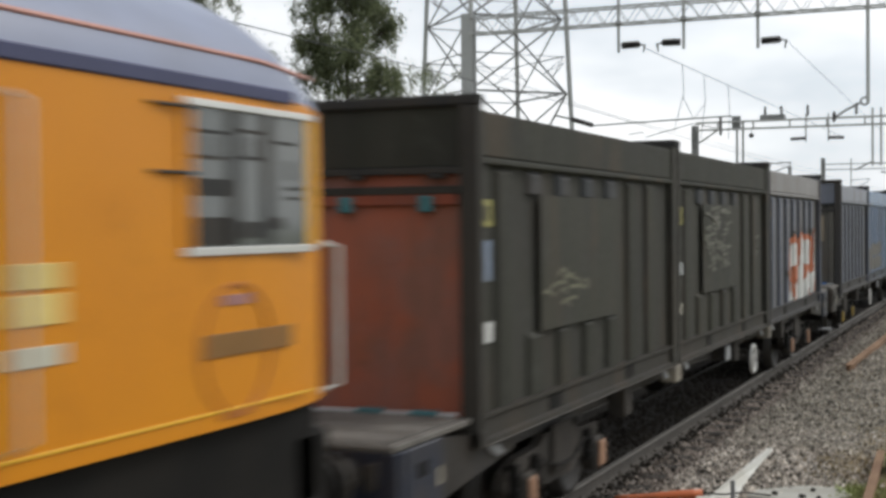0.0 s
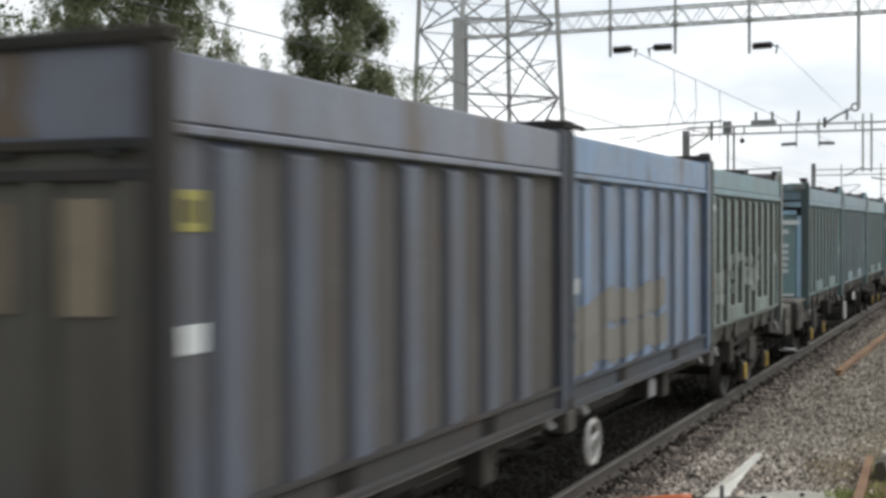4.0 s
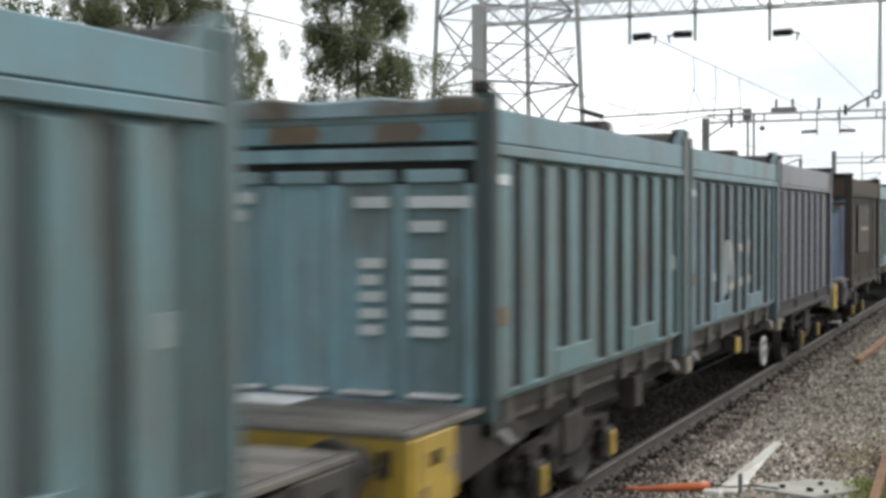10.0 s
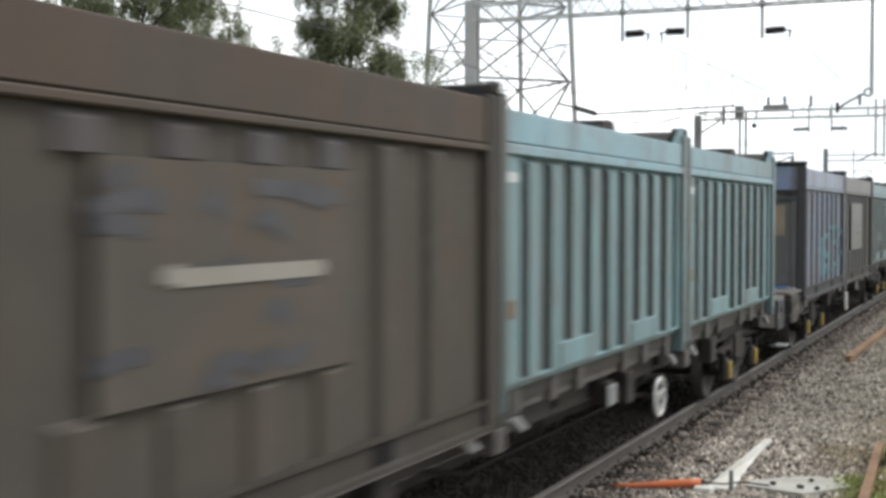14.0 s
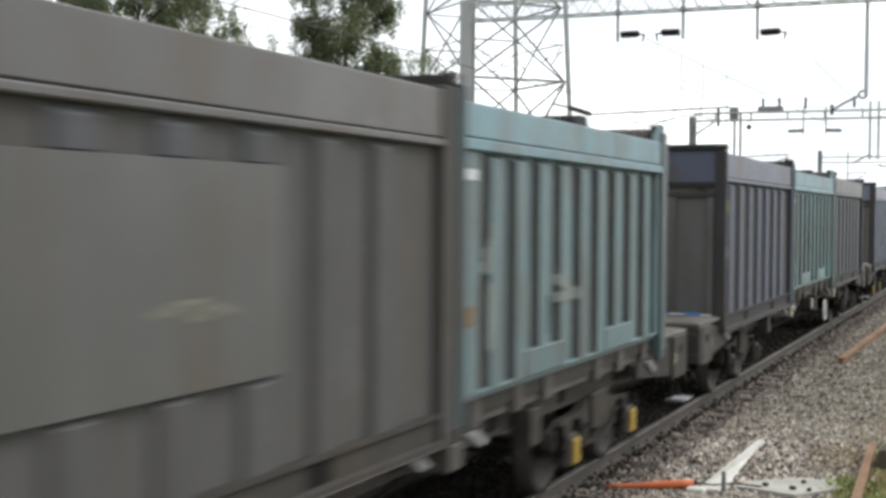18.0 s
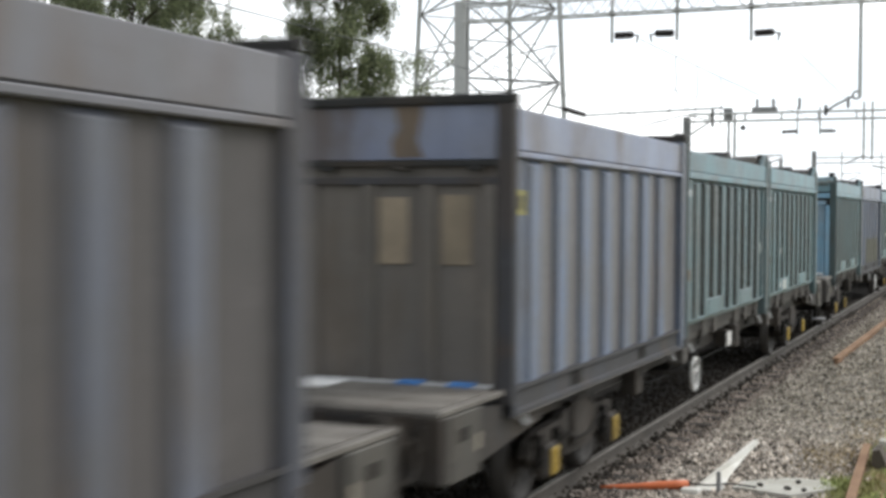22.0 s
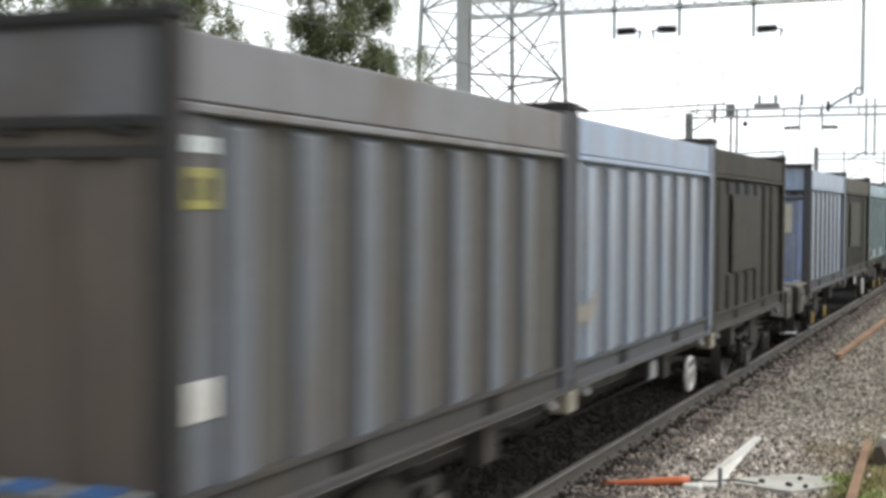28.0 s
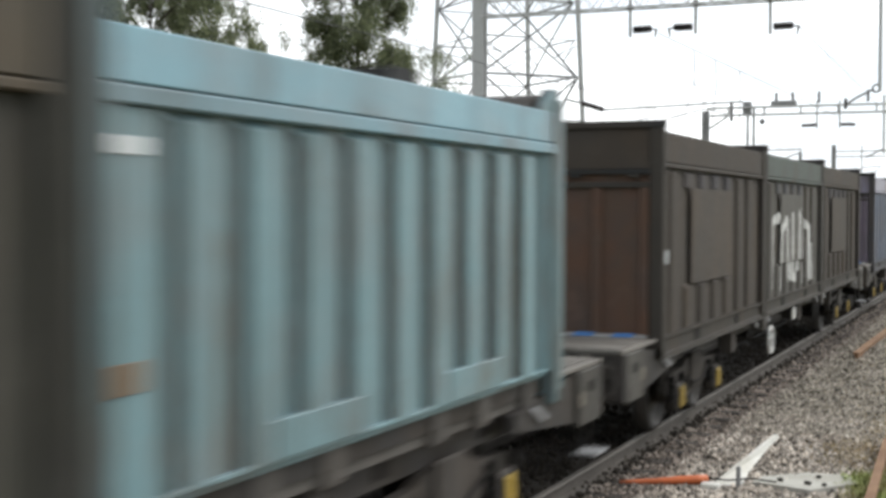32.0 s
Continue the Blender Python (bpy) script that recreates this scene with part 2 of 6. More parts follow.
LOGO_MAUVE = material("mauve_patch", (0.34, 0.17, 0.16), 0.5)
GLASS = bpy.data.materials.new("tinted_cab_glass")
GLASS.use_nodes = True
gb = GLASS.node_tree.nodes["Principled BSDF"]
gb.inputs["Base Color"].default_value, gb.inputs["Roughness"].default_value = (0.10, 0.108, 0.106, 1), 0.08
gb.inputs["Specular IOR Level"].default_value, gb.inputs["Coat Weight"].default_value = 0.6, 0.0
GRAFFITI = {k: material("spray_paint_" + k, c, 0.6, 0.0, tuple(0.75 * v for v in c), 12, 0.6, 0.25, (0.12, 0.11, 0.1), 0.05) for k, c in {
    "white": (0.60, 0.60, 0.58), "red": (0.47, 0.14, 0.062), "beige": (0.27, 0.25, 0.22), "chalk": (0.46, 0.47, 0.46), "cyan": (0.14, 0.25, 0.28), "pale": (0.36, 0.38, 0.37), "grey": (0.205, 0.195, 0.175), "olive": (0.105, 0.105, 0.082), "mist": (0.222, 0.248, 0.230), "haze": (0.165, 0.16, 0.13), "black": (0.04, 0.038, 0.036), "moss": (0.135, 0.13, 0.085), "slate": (0.058, 0.058, 0.068)}.items()}


# ---- building helpers ----
def cuboid(bm, x0, x1, y0, y1, z0, z1, bevel=0.0):
    v = [bm.verts.new((x, y, z)) for x in (x0, x1) for y in (y0, y1) for z in (z0, z1)]
    faces = [bm.faces.new([v[i] for i in f]) for f in ((0, 1, 3, 2), (4, 6, 7, 5), (0, 4, 5, 1), (2, 3, 7, 6), (0, 2, 6, 4), (1, 5, 7, 3))]
    if bevel:
        edges = list({e for f in faces for e in f.edges})
        bmesh.ops.bevel(bm, geom=edges, offset=bevel, segments=1, affect="EDGES")
    return bm


def block(x0, x1, y0, y1, z0, z1, bevel=0.006):
    return cuboid(bmesh.new(), x0, x1, y0, y1, z0, z1, bevel)


def rod(bm, p, q, r, sides=8, r2=None, caps=True):
    p, q = Vector(p), Vector(q)
    axis = (q - p).normalized()
    a = axis.orthogonal().normalized()
    b = axis.cross(a)
    rings = []
    for c, rad in ((p, r), (q, r if r2 is None else r2)):
        rings.append([bm.verts.new(c + (a * math.cos(k * math.tau / sides) + b * math.sin(k * math.tau / sides)) * rad) for k in range(sides)])
    for k in range(sides):
        bm.faces.new((rings[0][k], rings[0][(k + 1) % sides], rings[1][(k + 1) % sides], rings[1][k]))
    if caps:
        bm.faces.new(rings[0][::-1])
        bm.faces.new(rings[1])
    return bm


def bent_rod(bm, points, r, sides=6):
    """One round bar through all the points."""
    pts = [Vector(p) for p in points]
    loops = []
    for i, c in enumerate(pts):
        d = (pts[min(i + 1, len(pts) - 1)] - pts[max(i - 1, 0)]).normalized()
        a = d.cross(Vector((0.31, 0.17, 0.93)))
        a = a.normalized() if a.length > 0.05 else d.orthogonal().normalized()
        b = d.cross(a)
        loops.append([bm.verts.new(c + (a * math.cos(k * math.tau / sides) + b * math.sin(k * math.tau / sides)) * r) for k in range(sides)])
    for u, v in zip(loops, loops[1:]):
        for k in range(sides):
            bm.faces.new((u[k], u[(k + 1) % sides], v[(k + 1) % sides], v[k]))
    bm.faces.new(loops[0][::-1])
    bm.faces.new(loops[-1])
    return bm


def ring(bm, centre, axis, radius, r, steps=20, sides=6):
    c, n = Vector(centre), Vector(axis).normalized()
    a = n.orthogonal().normalized()
    b = n.cross(a)
    loops = []
    for i in range(steps):
        d = a * math.cos(i * math.tau / steps) + b * math.sin(i * math.tau / steps)
        loops.append([bm.verts.new(c + d * (radius + r * math.cos(k * math.tau / sides)) + n * r * math.sin(k * math.tau / sides)) for k in range(sides)])
    for i in range(steps):
        u, v = loops[i], loops[(i + 1) % steps]
        for k in range(sides):
            bm.faces.new((u[k], v[k], v[(k + 1) % sides], u[(k + 1) % sides]))
    return bm


def turned(bm, p, q, radii, sides=10):
    """A turned shape from p to q: radii at even steps."""
    p, q = Vector(p), Vector(q)
    d = (q - p).normalized()
    a = d.orthogonal().normalized()
    b = d.cross(a)
    n = len(radii) - 1
    loops = [[bm.verts.new(p.lerp(q, i / n) + (a * math.cos(k * math.tau / sides) + b * math.sin(k * math.tau / sides)) * r) for k in range(sides)] for i, r in enumerate(radii)]
    for u, v in zip(loops, loops[1:]):
        for k in range(sides):
            bm.faces.new((u[k], u[(k + 1) % sides], v[(k + 1) % sides], v[k]))
    bm.faces.new(loops[0][::-1])
    bm.faces.new(loops[-1])
    return bm


def prism(bm, outline, axis, a, b):
    """A closed outline pushed along an axis from a to b; the outline is in the two other axes, in order."""
    def at(p, h):
        return {"x": (h, p[0], p[1]), "y": (p[0], h, p[1]), "z": (p[0], p[1], h)}[axis]
    lo, hi = [bm.verts.new(at(p, a)) for p in outline], [bm.verts.new(at(p, b)) for p in outline]
    k = len(outline)
    for i in range(k):
        bm.faces.new((lo[i], lo[(i + 1) % k], hi[(i + 1) % k], hi[i]))
    bm.faces.new(lo[::-1])
    bm.faces.new(hi)
    return bm


def mesh_from(bm, mat, drop=0.0, smooth=False):
    bmesh.ops.recalc_face_normals(bm, faces=bm.faces)
    if drop:
        bmesh.ops.translate(bm, verts=bm.verts, vec=(0, 0, -drop))
    me = bpy.data.meshes.new("shape")
    bm.to_mesh(me)
    bm.free()
    me.materials.append(mat)
    if smooth:
        me.polygons.foreach_set("use_smooth", [True] * len(me.polygons))
    return me


def hang(name, me, parent, label="", at=(0, 0, 0)):
    ob = new(name, me)
    ob.parent = parent
    ob.location = at
    if label:
        tagged(ob, label)
    return ob


def part(name, bm, mat, parent, label="", drop=0.0, smooth=False):
    return hang(name, mesh_from(bm, mat, drop, smooth), parent, label)


SHAPES = {}


def shared(key, build, mat, drop=0.0, smooth=False):
    """One mesh for alike pieces of one material."""
    k = (key, mat.name)
    if k not in SHAPES:
        SHAPES[k] = mesh_from(build(), mat, drop, smooth)
    return SHAPES[k]


def thing(name, at, label, category, group=""):
    e = new(name)
    e.empty_display_size = 0.3
    e.location = at
    return tagged(e, label, category, group)


def solid(name, me, kind="structure", label="", category=""):
    return tagged(new(name, me), label, category, "", kind)


def soup(name, verts, faces, mat):
    me = bpy.data.meshes.new(name)
    me.from_pydata(verts, [], faces)
    me.materials.append(mat)
    return me


# ---- ground, ballast and track ----
def ground_material():
    m = material("trackside_ground", (0.29, 0.25, 0.218), 0.95, 0.0, (0.19, 0.16, 0.138), 26, 0.8, bump=0.8)
    t = m.node_tree
    n, link = t.nodes, t.links.new
    bsdf = n["Principled BSDF"]
    was = bsdf.inputs["Base Color"].links[0].from_socket
    tc = n.new("ShaderNodeTexCoord")
    sep = n.new("ShaderNodeSeparateXYZ")
    link(tc.outputs["Object"], sep.inputs[0])
    nz = n.new("ShaderNodeTexNoise")
    nz.inputs["Scale"].default_value, nz.inputs["Detail"].default_value = 0.9, 6
    link(tc.outputs["Object"], nz.inputs["Vector"])
    away = n.new("ShaderNodeMath")
    away.operation = "ABSOLUTE"
    off = n.new("ShaderNodeMath")
    off.operation = "ADD"
    off.inputs[1].default_value = 1.6
    link(sep.outputs[0], off.inputs[0])
    link(off.outputs[0], away.inputs[0])
    summed = n.new("ShaderNodeMath")
    summed.operation = "MULTIPLY_ADD"
    summed.inputs[1].default_value = 2.6
    link(nz.outputs["Fac"], summed.inputs[0])
    link(away.outputs[0], summed.inputs[2])
    mr = n.new("ShaderNodeMapRange")
    mr.inputs["From Min"].default_value, mr.inputs["From Max"].default_value = 5.9, 6.7
    link(summed.outputs[0], mr.inputs["Value"])
    turf = n.new("ShaderNodeValToRGB")
    turf.color_ramp.elements[0].position, turf.color_ramp.elements[0].color = 0.35, (0.20, 0.155, 0.075, 1)
    turf.color_ramp.elements[1].position, turf.color_ramp.elements[1].color = 0.62, (0.085, 0.115, 0.035, 1)
    fine = n.new("ShaderNodeTexNoise")
    fine.inputs["Scale"].default_value, fine.inputs["Detail"].default_value = 3.0, 8
    link(tc.outputs["Object"], fine.inputs["Vector"])
    link(fine.outputs["Fac"], turf.inputs[0])
    mix = n.new("ShaderNodeMixRGB")
    link(mr.outputs[0], mix.inputs[0])
    link(was, mix.inputs[1])
    link(turf.outputs[0], mix.inputs[2])
    # oil and brake dust between the rails, darkened further as shade under the train
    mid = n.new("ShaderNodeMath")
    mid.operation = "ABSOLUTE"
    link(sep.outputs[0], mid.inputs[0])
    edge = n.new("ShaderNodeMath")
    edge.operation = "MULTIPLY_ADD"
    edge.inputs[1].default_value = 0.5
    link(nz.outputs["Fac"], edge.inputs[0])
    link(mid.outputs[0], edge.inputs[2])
    oil_and_shade = n.new("ShaderNodeMapRange")
    oil_and_shade.inputs["From Min"].default_value, oil_and_shade.inputs["From Max"].default_value = 1.02, 1.30
    link(edge.outputs[0], oil_and_shade.inputs["Value"])
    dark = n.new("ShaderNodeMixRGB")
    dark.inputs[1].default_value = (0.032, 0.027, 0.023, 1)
    link(oil_and_shade.outputs[0], dark.inputs[0])
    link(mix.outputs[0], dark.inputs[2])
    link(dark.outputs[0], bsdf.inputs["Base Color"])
    return m


XS = [-2500, -300, -60, -25, -12, -8, -6, -5.2, -4.4, -3.4, -2.4, -1.4, -0.8, 0.0, 0.8, 1.2, 1.6, 2.0, 2.5, 3.0, 3.6, 4.4, 6, 12, 40, 300, 2500]
YS = [-2500, -300, -60, -20, -8, 0] + [4 + 1.0 * k for k in range(60)] + [70, 85, 110, 160, 300, 800, 2500]


def ground_height(x, y):
    base = -0.165 if -2.4 < x < 1.0 else -0.20
    if x > 1.0:
        base -= 0.02 * min(x - 1.0, 6)
    if x < -6:
        base -= 0.15
    bumps = noise.noise((x * 0.8, y * 0.5, 0)) * 0.035 if abs(x) > 1.3 and abs(x) < 40 else 0
    return base + bumps


verts = [(x, y, ground_height(x, y)) for y in YS for x in XS]
nx = len(XS)
faces = [(j * nx + i, j * nx + i + 1, (j + 1) * nx + i + 1, (j + 1) * nx + i) for j in range(len(YS) - 1) for i in range(nx - 1)]
solid("ground", soup("ground", verts, faces, ground_material()), "structure", "grey ballast and rough grass beside the railway line", "ground")


def stones(count, x0, x1, y0, y1, size, seed, lift):
    """Loose angular stones as one mesh."""
    rng = np.random.default_rng(seed)
    shape = np.array([(1, 0, 0), (-1, 0, 0), (0, 1, 0), (0, -1, 0), (0, 0, 1), (0, 0, -1)], float)
    tris = np.array([(0, 2, 4), (2, 1, 4), (1, 3, 4), (3, 0, 4), (2, 0, 5), (1, 2, 5), (3, 1, 5), (0, 3, 5)])
    y = y0 + (y1 - y0) * rng.random(count) ** 1.5
    x = rng.uniform(x0, x1, count)
    s = rng.uniform(0.6, 1.3, (count, 1, 1)) * size * rng.uniform(0.6, 1.2, (count, 1, 3))
    ang = rng.uniform(0, math.tau, count)
    tilt = rng.uniform(-0.7, 0.7, count)
    v = shape[None] * s * rng.uniform(0.75, 1.25, (count, 6, 3))
    c, sn = np.cos(tilt)[:, None], np.sin(tilt)[:, None]
    v = np.stack([v[..., 0], v[..., 1] * c - v[..., 2] * sn, v[..., 1] * sn + v[..., 2] * c], -1)
    c, sn = np.cos(ang)[:, None], np.sin(ang)[:, None]
    v = np.stack([v[..., 0] * c - v[..., 1] * sn, v[..., 0] * sn + v[..., 1] * c, v[..., 2]], -1)
    z = np.array([ground_height(a, b) for a, b in zip(x, y)]) + lift + rng.uniform(-0.01, 0.02, count)
    v += np.stack([x, y, z], -1)[:, None]
    f = (tris[None] + 6 * np.arange(count)[:, None, None]).reshape(-1, 3)
    return v.reshape(-1, 3).tolist(), f.tolist()


tagged(new("ballast", soup("ballast", *stones(9500, 0.98, 1.50, 10.5, 48, 0.031, 3, 0.010), STONE_DUSTY)),
       "brown dusty crushed stone along the foot of the rail", "ballast", kind="stuff")
tagged(new("ballast", soup("ballast", *stones(17000, 1.36, 3.5, 10.5, 18.5, 0.032, 1, 0.012), STONE)),
       "loose grey and brown crushed stone ballast beside the rails", "ballast", kind="stuff")
tagged(new("ballast", soup("ballast", *stones(26000, 1.36, 3.5, 17.0, 50, 0.032, 4, 0.012), STONE_FAR)),
       "dull weathered crushed stone ballast with a mossy tinge", "ballast", kind="stuff")
tagged(new("ballast", soup("ballast", *stones(12000, -2.2, 0.98, 8, 40, 0.03, 2, 0.01), STONE_OILY_SHADED)),
       "dark oily crushed stone between the rails, the train's shade in its colour", "ballast", kind="stuff")

RAIL_SHAPE = [(-0.07, -0.159), (0.07, -0.159), (0.07, -0.148), (0.012, -0.130), (0.010, -0.045), (0.035, -0.035), (0.036, -0.012),
              (-0.036, -0.012), (-0.035, -0.035), (-0.010, -0.045), (-0.012, -0.130), (-0.07, -0.148)]
track = thing("railway_track", (0, 0, -0.16), "single line of worn steel rails on dark concrete sleepers", "track")
track["kind"] = "structure"
for side in (-0.7535, 0.7535):
    r = part("rail", prism(bmesh.new(), [(x + side, z + 0.16) for x, z in RAIL_SHAPE], "y", -260, 420), RAIL, track, "brown rusty rail")
    part("rail_head", prism(bmesh.new(), [(side - 0.036, 0.1482), (side + 0.036, 0.1482), (side + 0.034, 0.156), (side + 0.026, 0.16),
                                          (side - 0.026, 0.16), (side - 0.034, 0.156)], "y", -260, 420), RAIL_TOP, r, "polished running surface")


def sleeper_shape():
    bm = bmesh.new()
    prism(bm, [(-0.14, -0.08), (0.14, -0.08), (0.11, 0.0), (-0.11, 0.0)], "x", -1.25, 1.25)
    return bm


def clip_shape():
    bm = bmesh.new()
    for s in (-0.7535, 0.7535):
        for o in (-0.1, 0.1):
            cuboid(bm, s + o - 0.035, s + o + 0.035, -0.06, 0.06, -0.02, 0.03, 0.008)
    return bm


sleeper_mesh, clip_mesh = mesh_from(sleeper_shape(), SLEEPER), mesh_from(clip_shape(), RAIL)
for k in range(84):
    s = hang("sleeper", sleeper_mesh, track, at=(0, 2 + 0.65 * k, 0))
    hang("rail_clip", clip_mesh, s)

# ---- odds and ends on the ballast ----
flag = thing("cable_bracket", (1.90, 13.36, -0.175), "leaning tapered white plastic board on a small post in the ballast", "trackside board")
bm = bmesh.new()
prism(bm, [(-0.02, -0.02), (0.27, -0.03), (0.33, 0.10), (0.51, 0.34), (0.67, 0.52), (0.665, 0.56), (0.62, 0.56), (0.36, 0.30)], "y", 0.0, 0.03)
for v in bm.verts:  # it leans far back
    h = v.co.z
    v.co = (v.co.x - 0.36 * h, v.co.y + 2.2 * h + 1.1 * max(0.0, v.co.x) * (1 - h / 0.56), 0.63 * h)
part("board", bm, PALE_PLASTIC, flag, "weathered white tapered board")
part("stake", block(0.245, 0.285, 0.10, 0.138, -0.05, 0.19, 0.004), GALV_DULL, flag, "short grey stake")
part("foot", block(-0.08, 0.10, -0.09, 0.05, -0.05, 0.03, 0.01), PALE_PLASTIC, flag)

pipe = thing("orange_cable_duct", (1.06, 13.02, -0.150), "short orange plastic duct lying in the ballast", "cable duct")
bm = bmesh.new()
turned(bm, (0.0, 0.0, 0.0), (0.80, 0.42, 0.02), [0.02, 0.024, 0.026, 0.028, 0.036, 0.042, 0.045, 0.045], 12)
part("duct", bm, ORANGE_PIPE, pipe, smooth=True)
part("cable", bent_rod(bmesh.new(), [(0.8, 0.42, 0.03), (1.0, 0.5, 0.01), (1.2, 0.58, 0.03), (1.45, 0.66, 0.0)], 0.009), RUBBER, pipe, "thin black cable")

slab = thing("concrete_slab", (2.76, 14.0, -0.185), "flat pale concrete slab half sunk in the stones", "slab")
bm = bmesh.new()
prism(bm, [(-0.50, -0.28), (0.10, -0.46), (0.52, 0.10), (0.36, 0.46), (-0.05, 0.44), (-0.46, 0.05)], "z", -0.04, 0.012)
part("slab_body", bm, CONCRETE, slab)


def loose_stone(at, r, seed):
    """One broken stone lying on its own."""
    rng = random.Random(seed)
    bm = bmesh.new()
    bmesh.ops.create_icosphere(bm, subdivisions=1, radius=r)
    for v in bm.verts:
        v.co = Vector((v.co.x * rng.uniform(0.8, 1.3), v.co.y * rng.uniform(0.8, 1.3), v.co.z * rng.uniform(0.5, 0.8)))
    t = thing("loose_stone", at, "dark broken stone lying on the pale slab", "stone", "stones on the slab")
    part("stone_body", bm, SLEEPER, t)


for k, (x, y, r) in enumerate([(2.86, 14.17, 0.032), (2.80, 13.80, 0.040), (2.97, 13.78, 0.030), (2.52, 13.86, 0.036)]):
    loose_stone((x, y, -0.158), r, 70 + k)

lump = thing("scrap_timber", (3.53, 15.55, -0.24), "dark rotten timber end beside the rusty beam", "timber")
part("timber_end", prism(bmesh.new(), [(-0.07, -0.02), (0.12, -0.02), (0.10, 0.10), (0.03, 0.26), (-0.05, 0.24)], "y", -0.1, 0.35), BARK, lump)
kerb = thing("concrete_block", (3.50, 16.9, -0.24), "small grey concrete block half hidden by grass", "concrete block")
part("block_body", block(-0.06, 0.14, -0.12, 0.12, -0.02, 0.15, 0.012), CONCRETE, kerb)


def scrap_beam(at, to, width, height, label):
    """A rusty rolled section lying on the ground: top flange, web and foot."""
    d = Vector(to) - Vector(at)
    t = thing("scrap_beam", at, label, "steel beam", "scrap steel beside the line")
    t.rotation_euler = (0, 0, math.atan2(-d.x, d.y))
    w, h = width / 2, height
    part("beam_length", prism(bmesh.new(), [(-w, 0), (w, 0), (w, 0.02), (0.03, 0.03), (0.03, h - 0.035), (w, h - 0.02), (w, h), (-w, h), (-w, h - 0.02), (-0.03, h - 0.035), (-0.03, 0.03), (-w, 0.02)],
                              "y", 0, d.length), RUST, t)


scrap_beam((1.92, 26.0, -0.24), (2.12, 41.0, -0.24), 0.13, 0.17, "long rusty brown steel beam lying on the ballast")
scrap_beam((3.53, 12.0, -0.27), (3.34, 16.4, -0.27), 0.09, 0.20, "rusty steel beam half hidden by dry grass")


def blades(count, patches, height, seed, mat, name, label):
    rng = np.random.default_rng(seed)
    v, f = [], []
    for k in range(count):
        cx, cy, rx, ry = patches[k % len(patches)]
        x, y = cx + rx * rng.normal() * 0.5, cy + ry * rng.normal() * 0.5
        z = ground_height(x, y) - 0.01
        a, h, w = rng.uniform(0, math.tau), height * rng.uniform(0.4, 1.2), rng.uniform(0.004, 0.009)
        lean = rng.uniform(0.1, 0.7) * h
        dx, dy = math.cos(a), math.sin(a)
        i = len(v)
        v += [(x - dy * w, y + dx * w, z), (x + dy * w, y - dx * w, z), (x + dx * lean * 0.4 + dy * w, y + dy * lean * 0.4 - dx * w, z + h * 0.6),
              (x + dx * lean * 0.4 - dy * w, y + dy * lean * 0.4 + dx * w, z + h * 0.6), (x + dx * lean, y + dy * lean, z + h * 0.9)]
        f += [(i, i + 1, i + 2, i + 3), (i + 3, i + 2, i + 4)]
    tagged(new(name, soup(name, v, f, mat)), label, "grass", kind="stuff")


blades(5200, [(3.0, 15.9, 0.4, 1.0), (3.25, 17.5, 0.4, 2.0), (3.5, 15.4, 0.2, 1.2), (3.6, 19, 0.5, 3)], 0.085, 5, STRAW, "dry_grass", "tufts of dry straw-coloured grass among the stones")
blades(4200, [(3.42, 13.8, 0.22, 0.6), (3.3, 14.3, 0.2, 0.4), (3.62, 16.3, 0.25, 1.3)], 0.12, 6, GRASS, "green_grass", "low green grass growing over the ballast edge")
blades(3000, [(2.3, 24, 0.5, 6), (2.6, 32, 0.5, 7), (2.8, 20, 0.5, 4)], 0.06, 7, STRAW, "dry_grass", "thin dry weeds spread over the ballast")


# ---- trees and bushes behind the line ----
def leaves(rng, clumps, per, size):
    density = per / np.mean([c[3] ** 2 for c in clumps])  # leaves for each square metre of clump
    v, f = [], []
    for cx, cy, cz, r in clumps:
        per = max(30, int(density * r * r))
        p = rng.normal(size=(per, 3)) * 0.55 * r * np.array([1, 1, rng.uniform(1.0, 1.7)])
        p[:, 2] -= 0.3 * r * rng.random(per)
        a, b = rng.normal(size=(per, 3)), rng.normal(size=(per, 3))
        a /= np.linalg.norm(a, axis=1)[:, None]
        b -= a * (a * b).sum(1)[:, None]
        b /= np.linalg.norm(b, axis=1)[:, None]
        s = size * rng.uniform(0.6, 1.3, (per, 1))
        c = p + np.array((cx, cy, cz))
        quad = np.stack([c - a * s, c - b * s * 0.55, c + a * s, c + b * s * 0.55], 1).reshape(-1, 3)
        i = len(v)
        v.extend(quad.tolist())
        f.extend((np.arange(per * 4).reshape(-1, 4) + i).tolist())
    return v, f


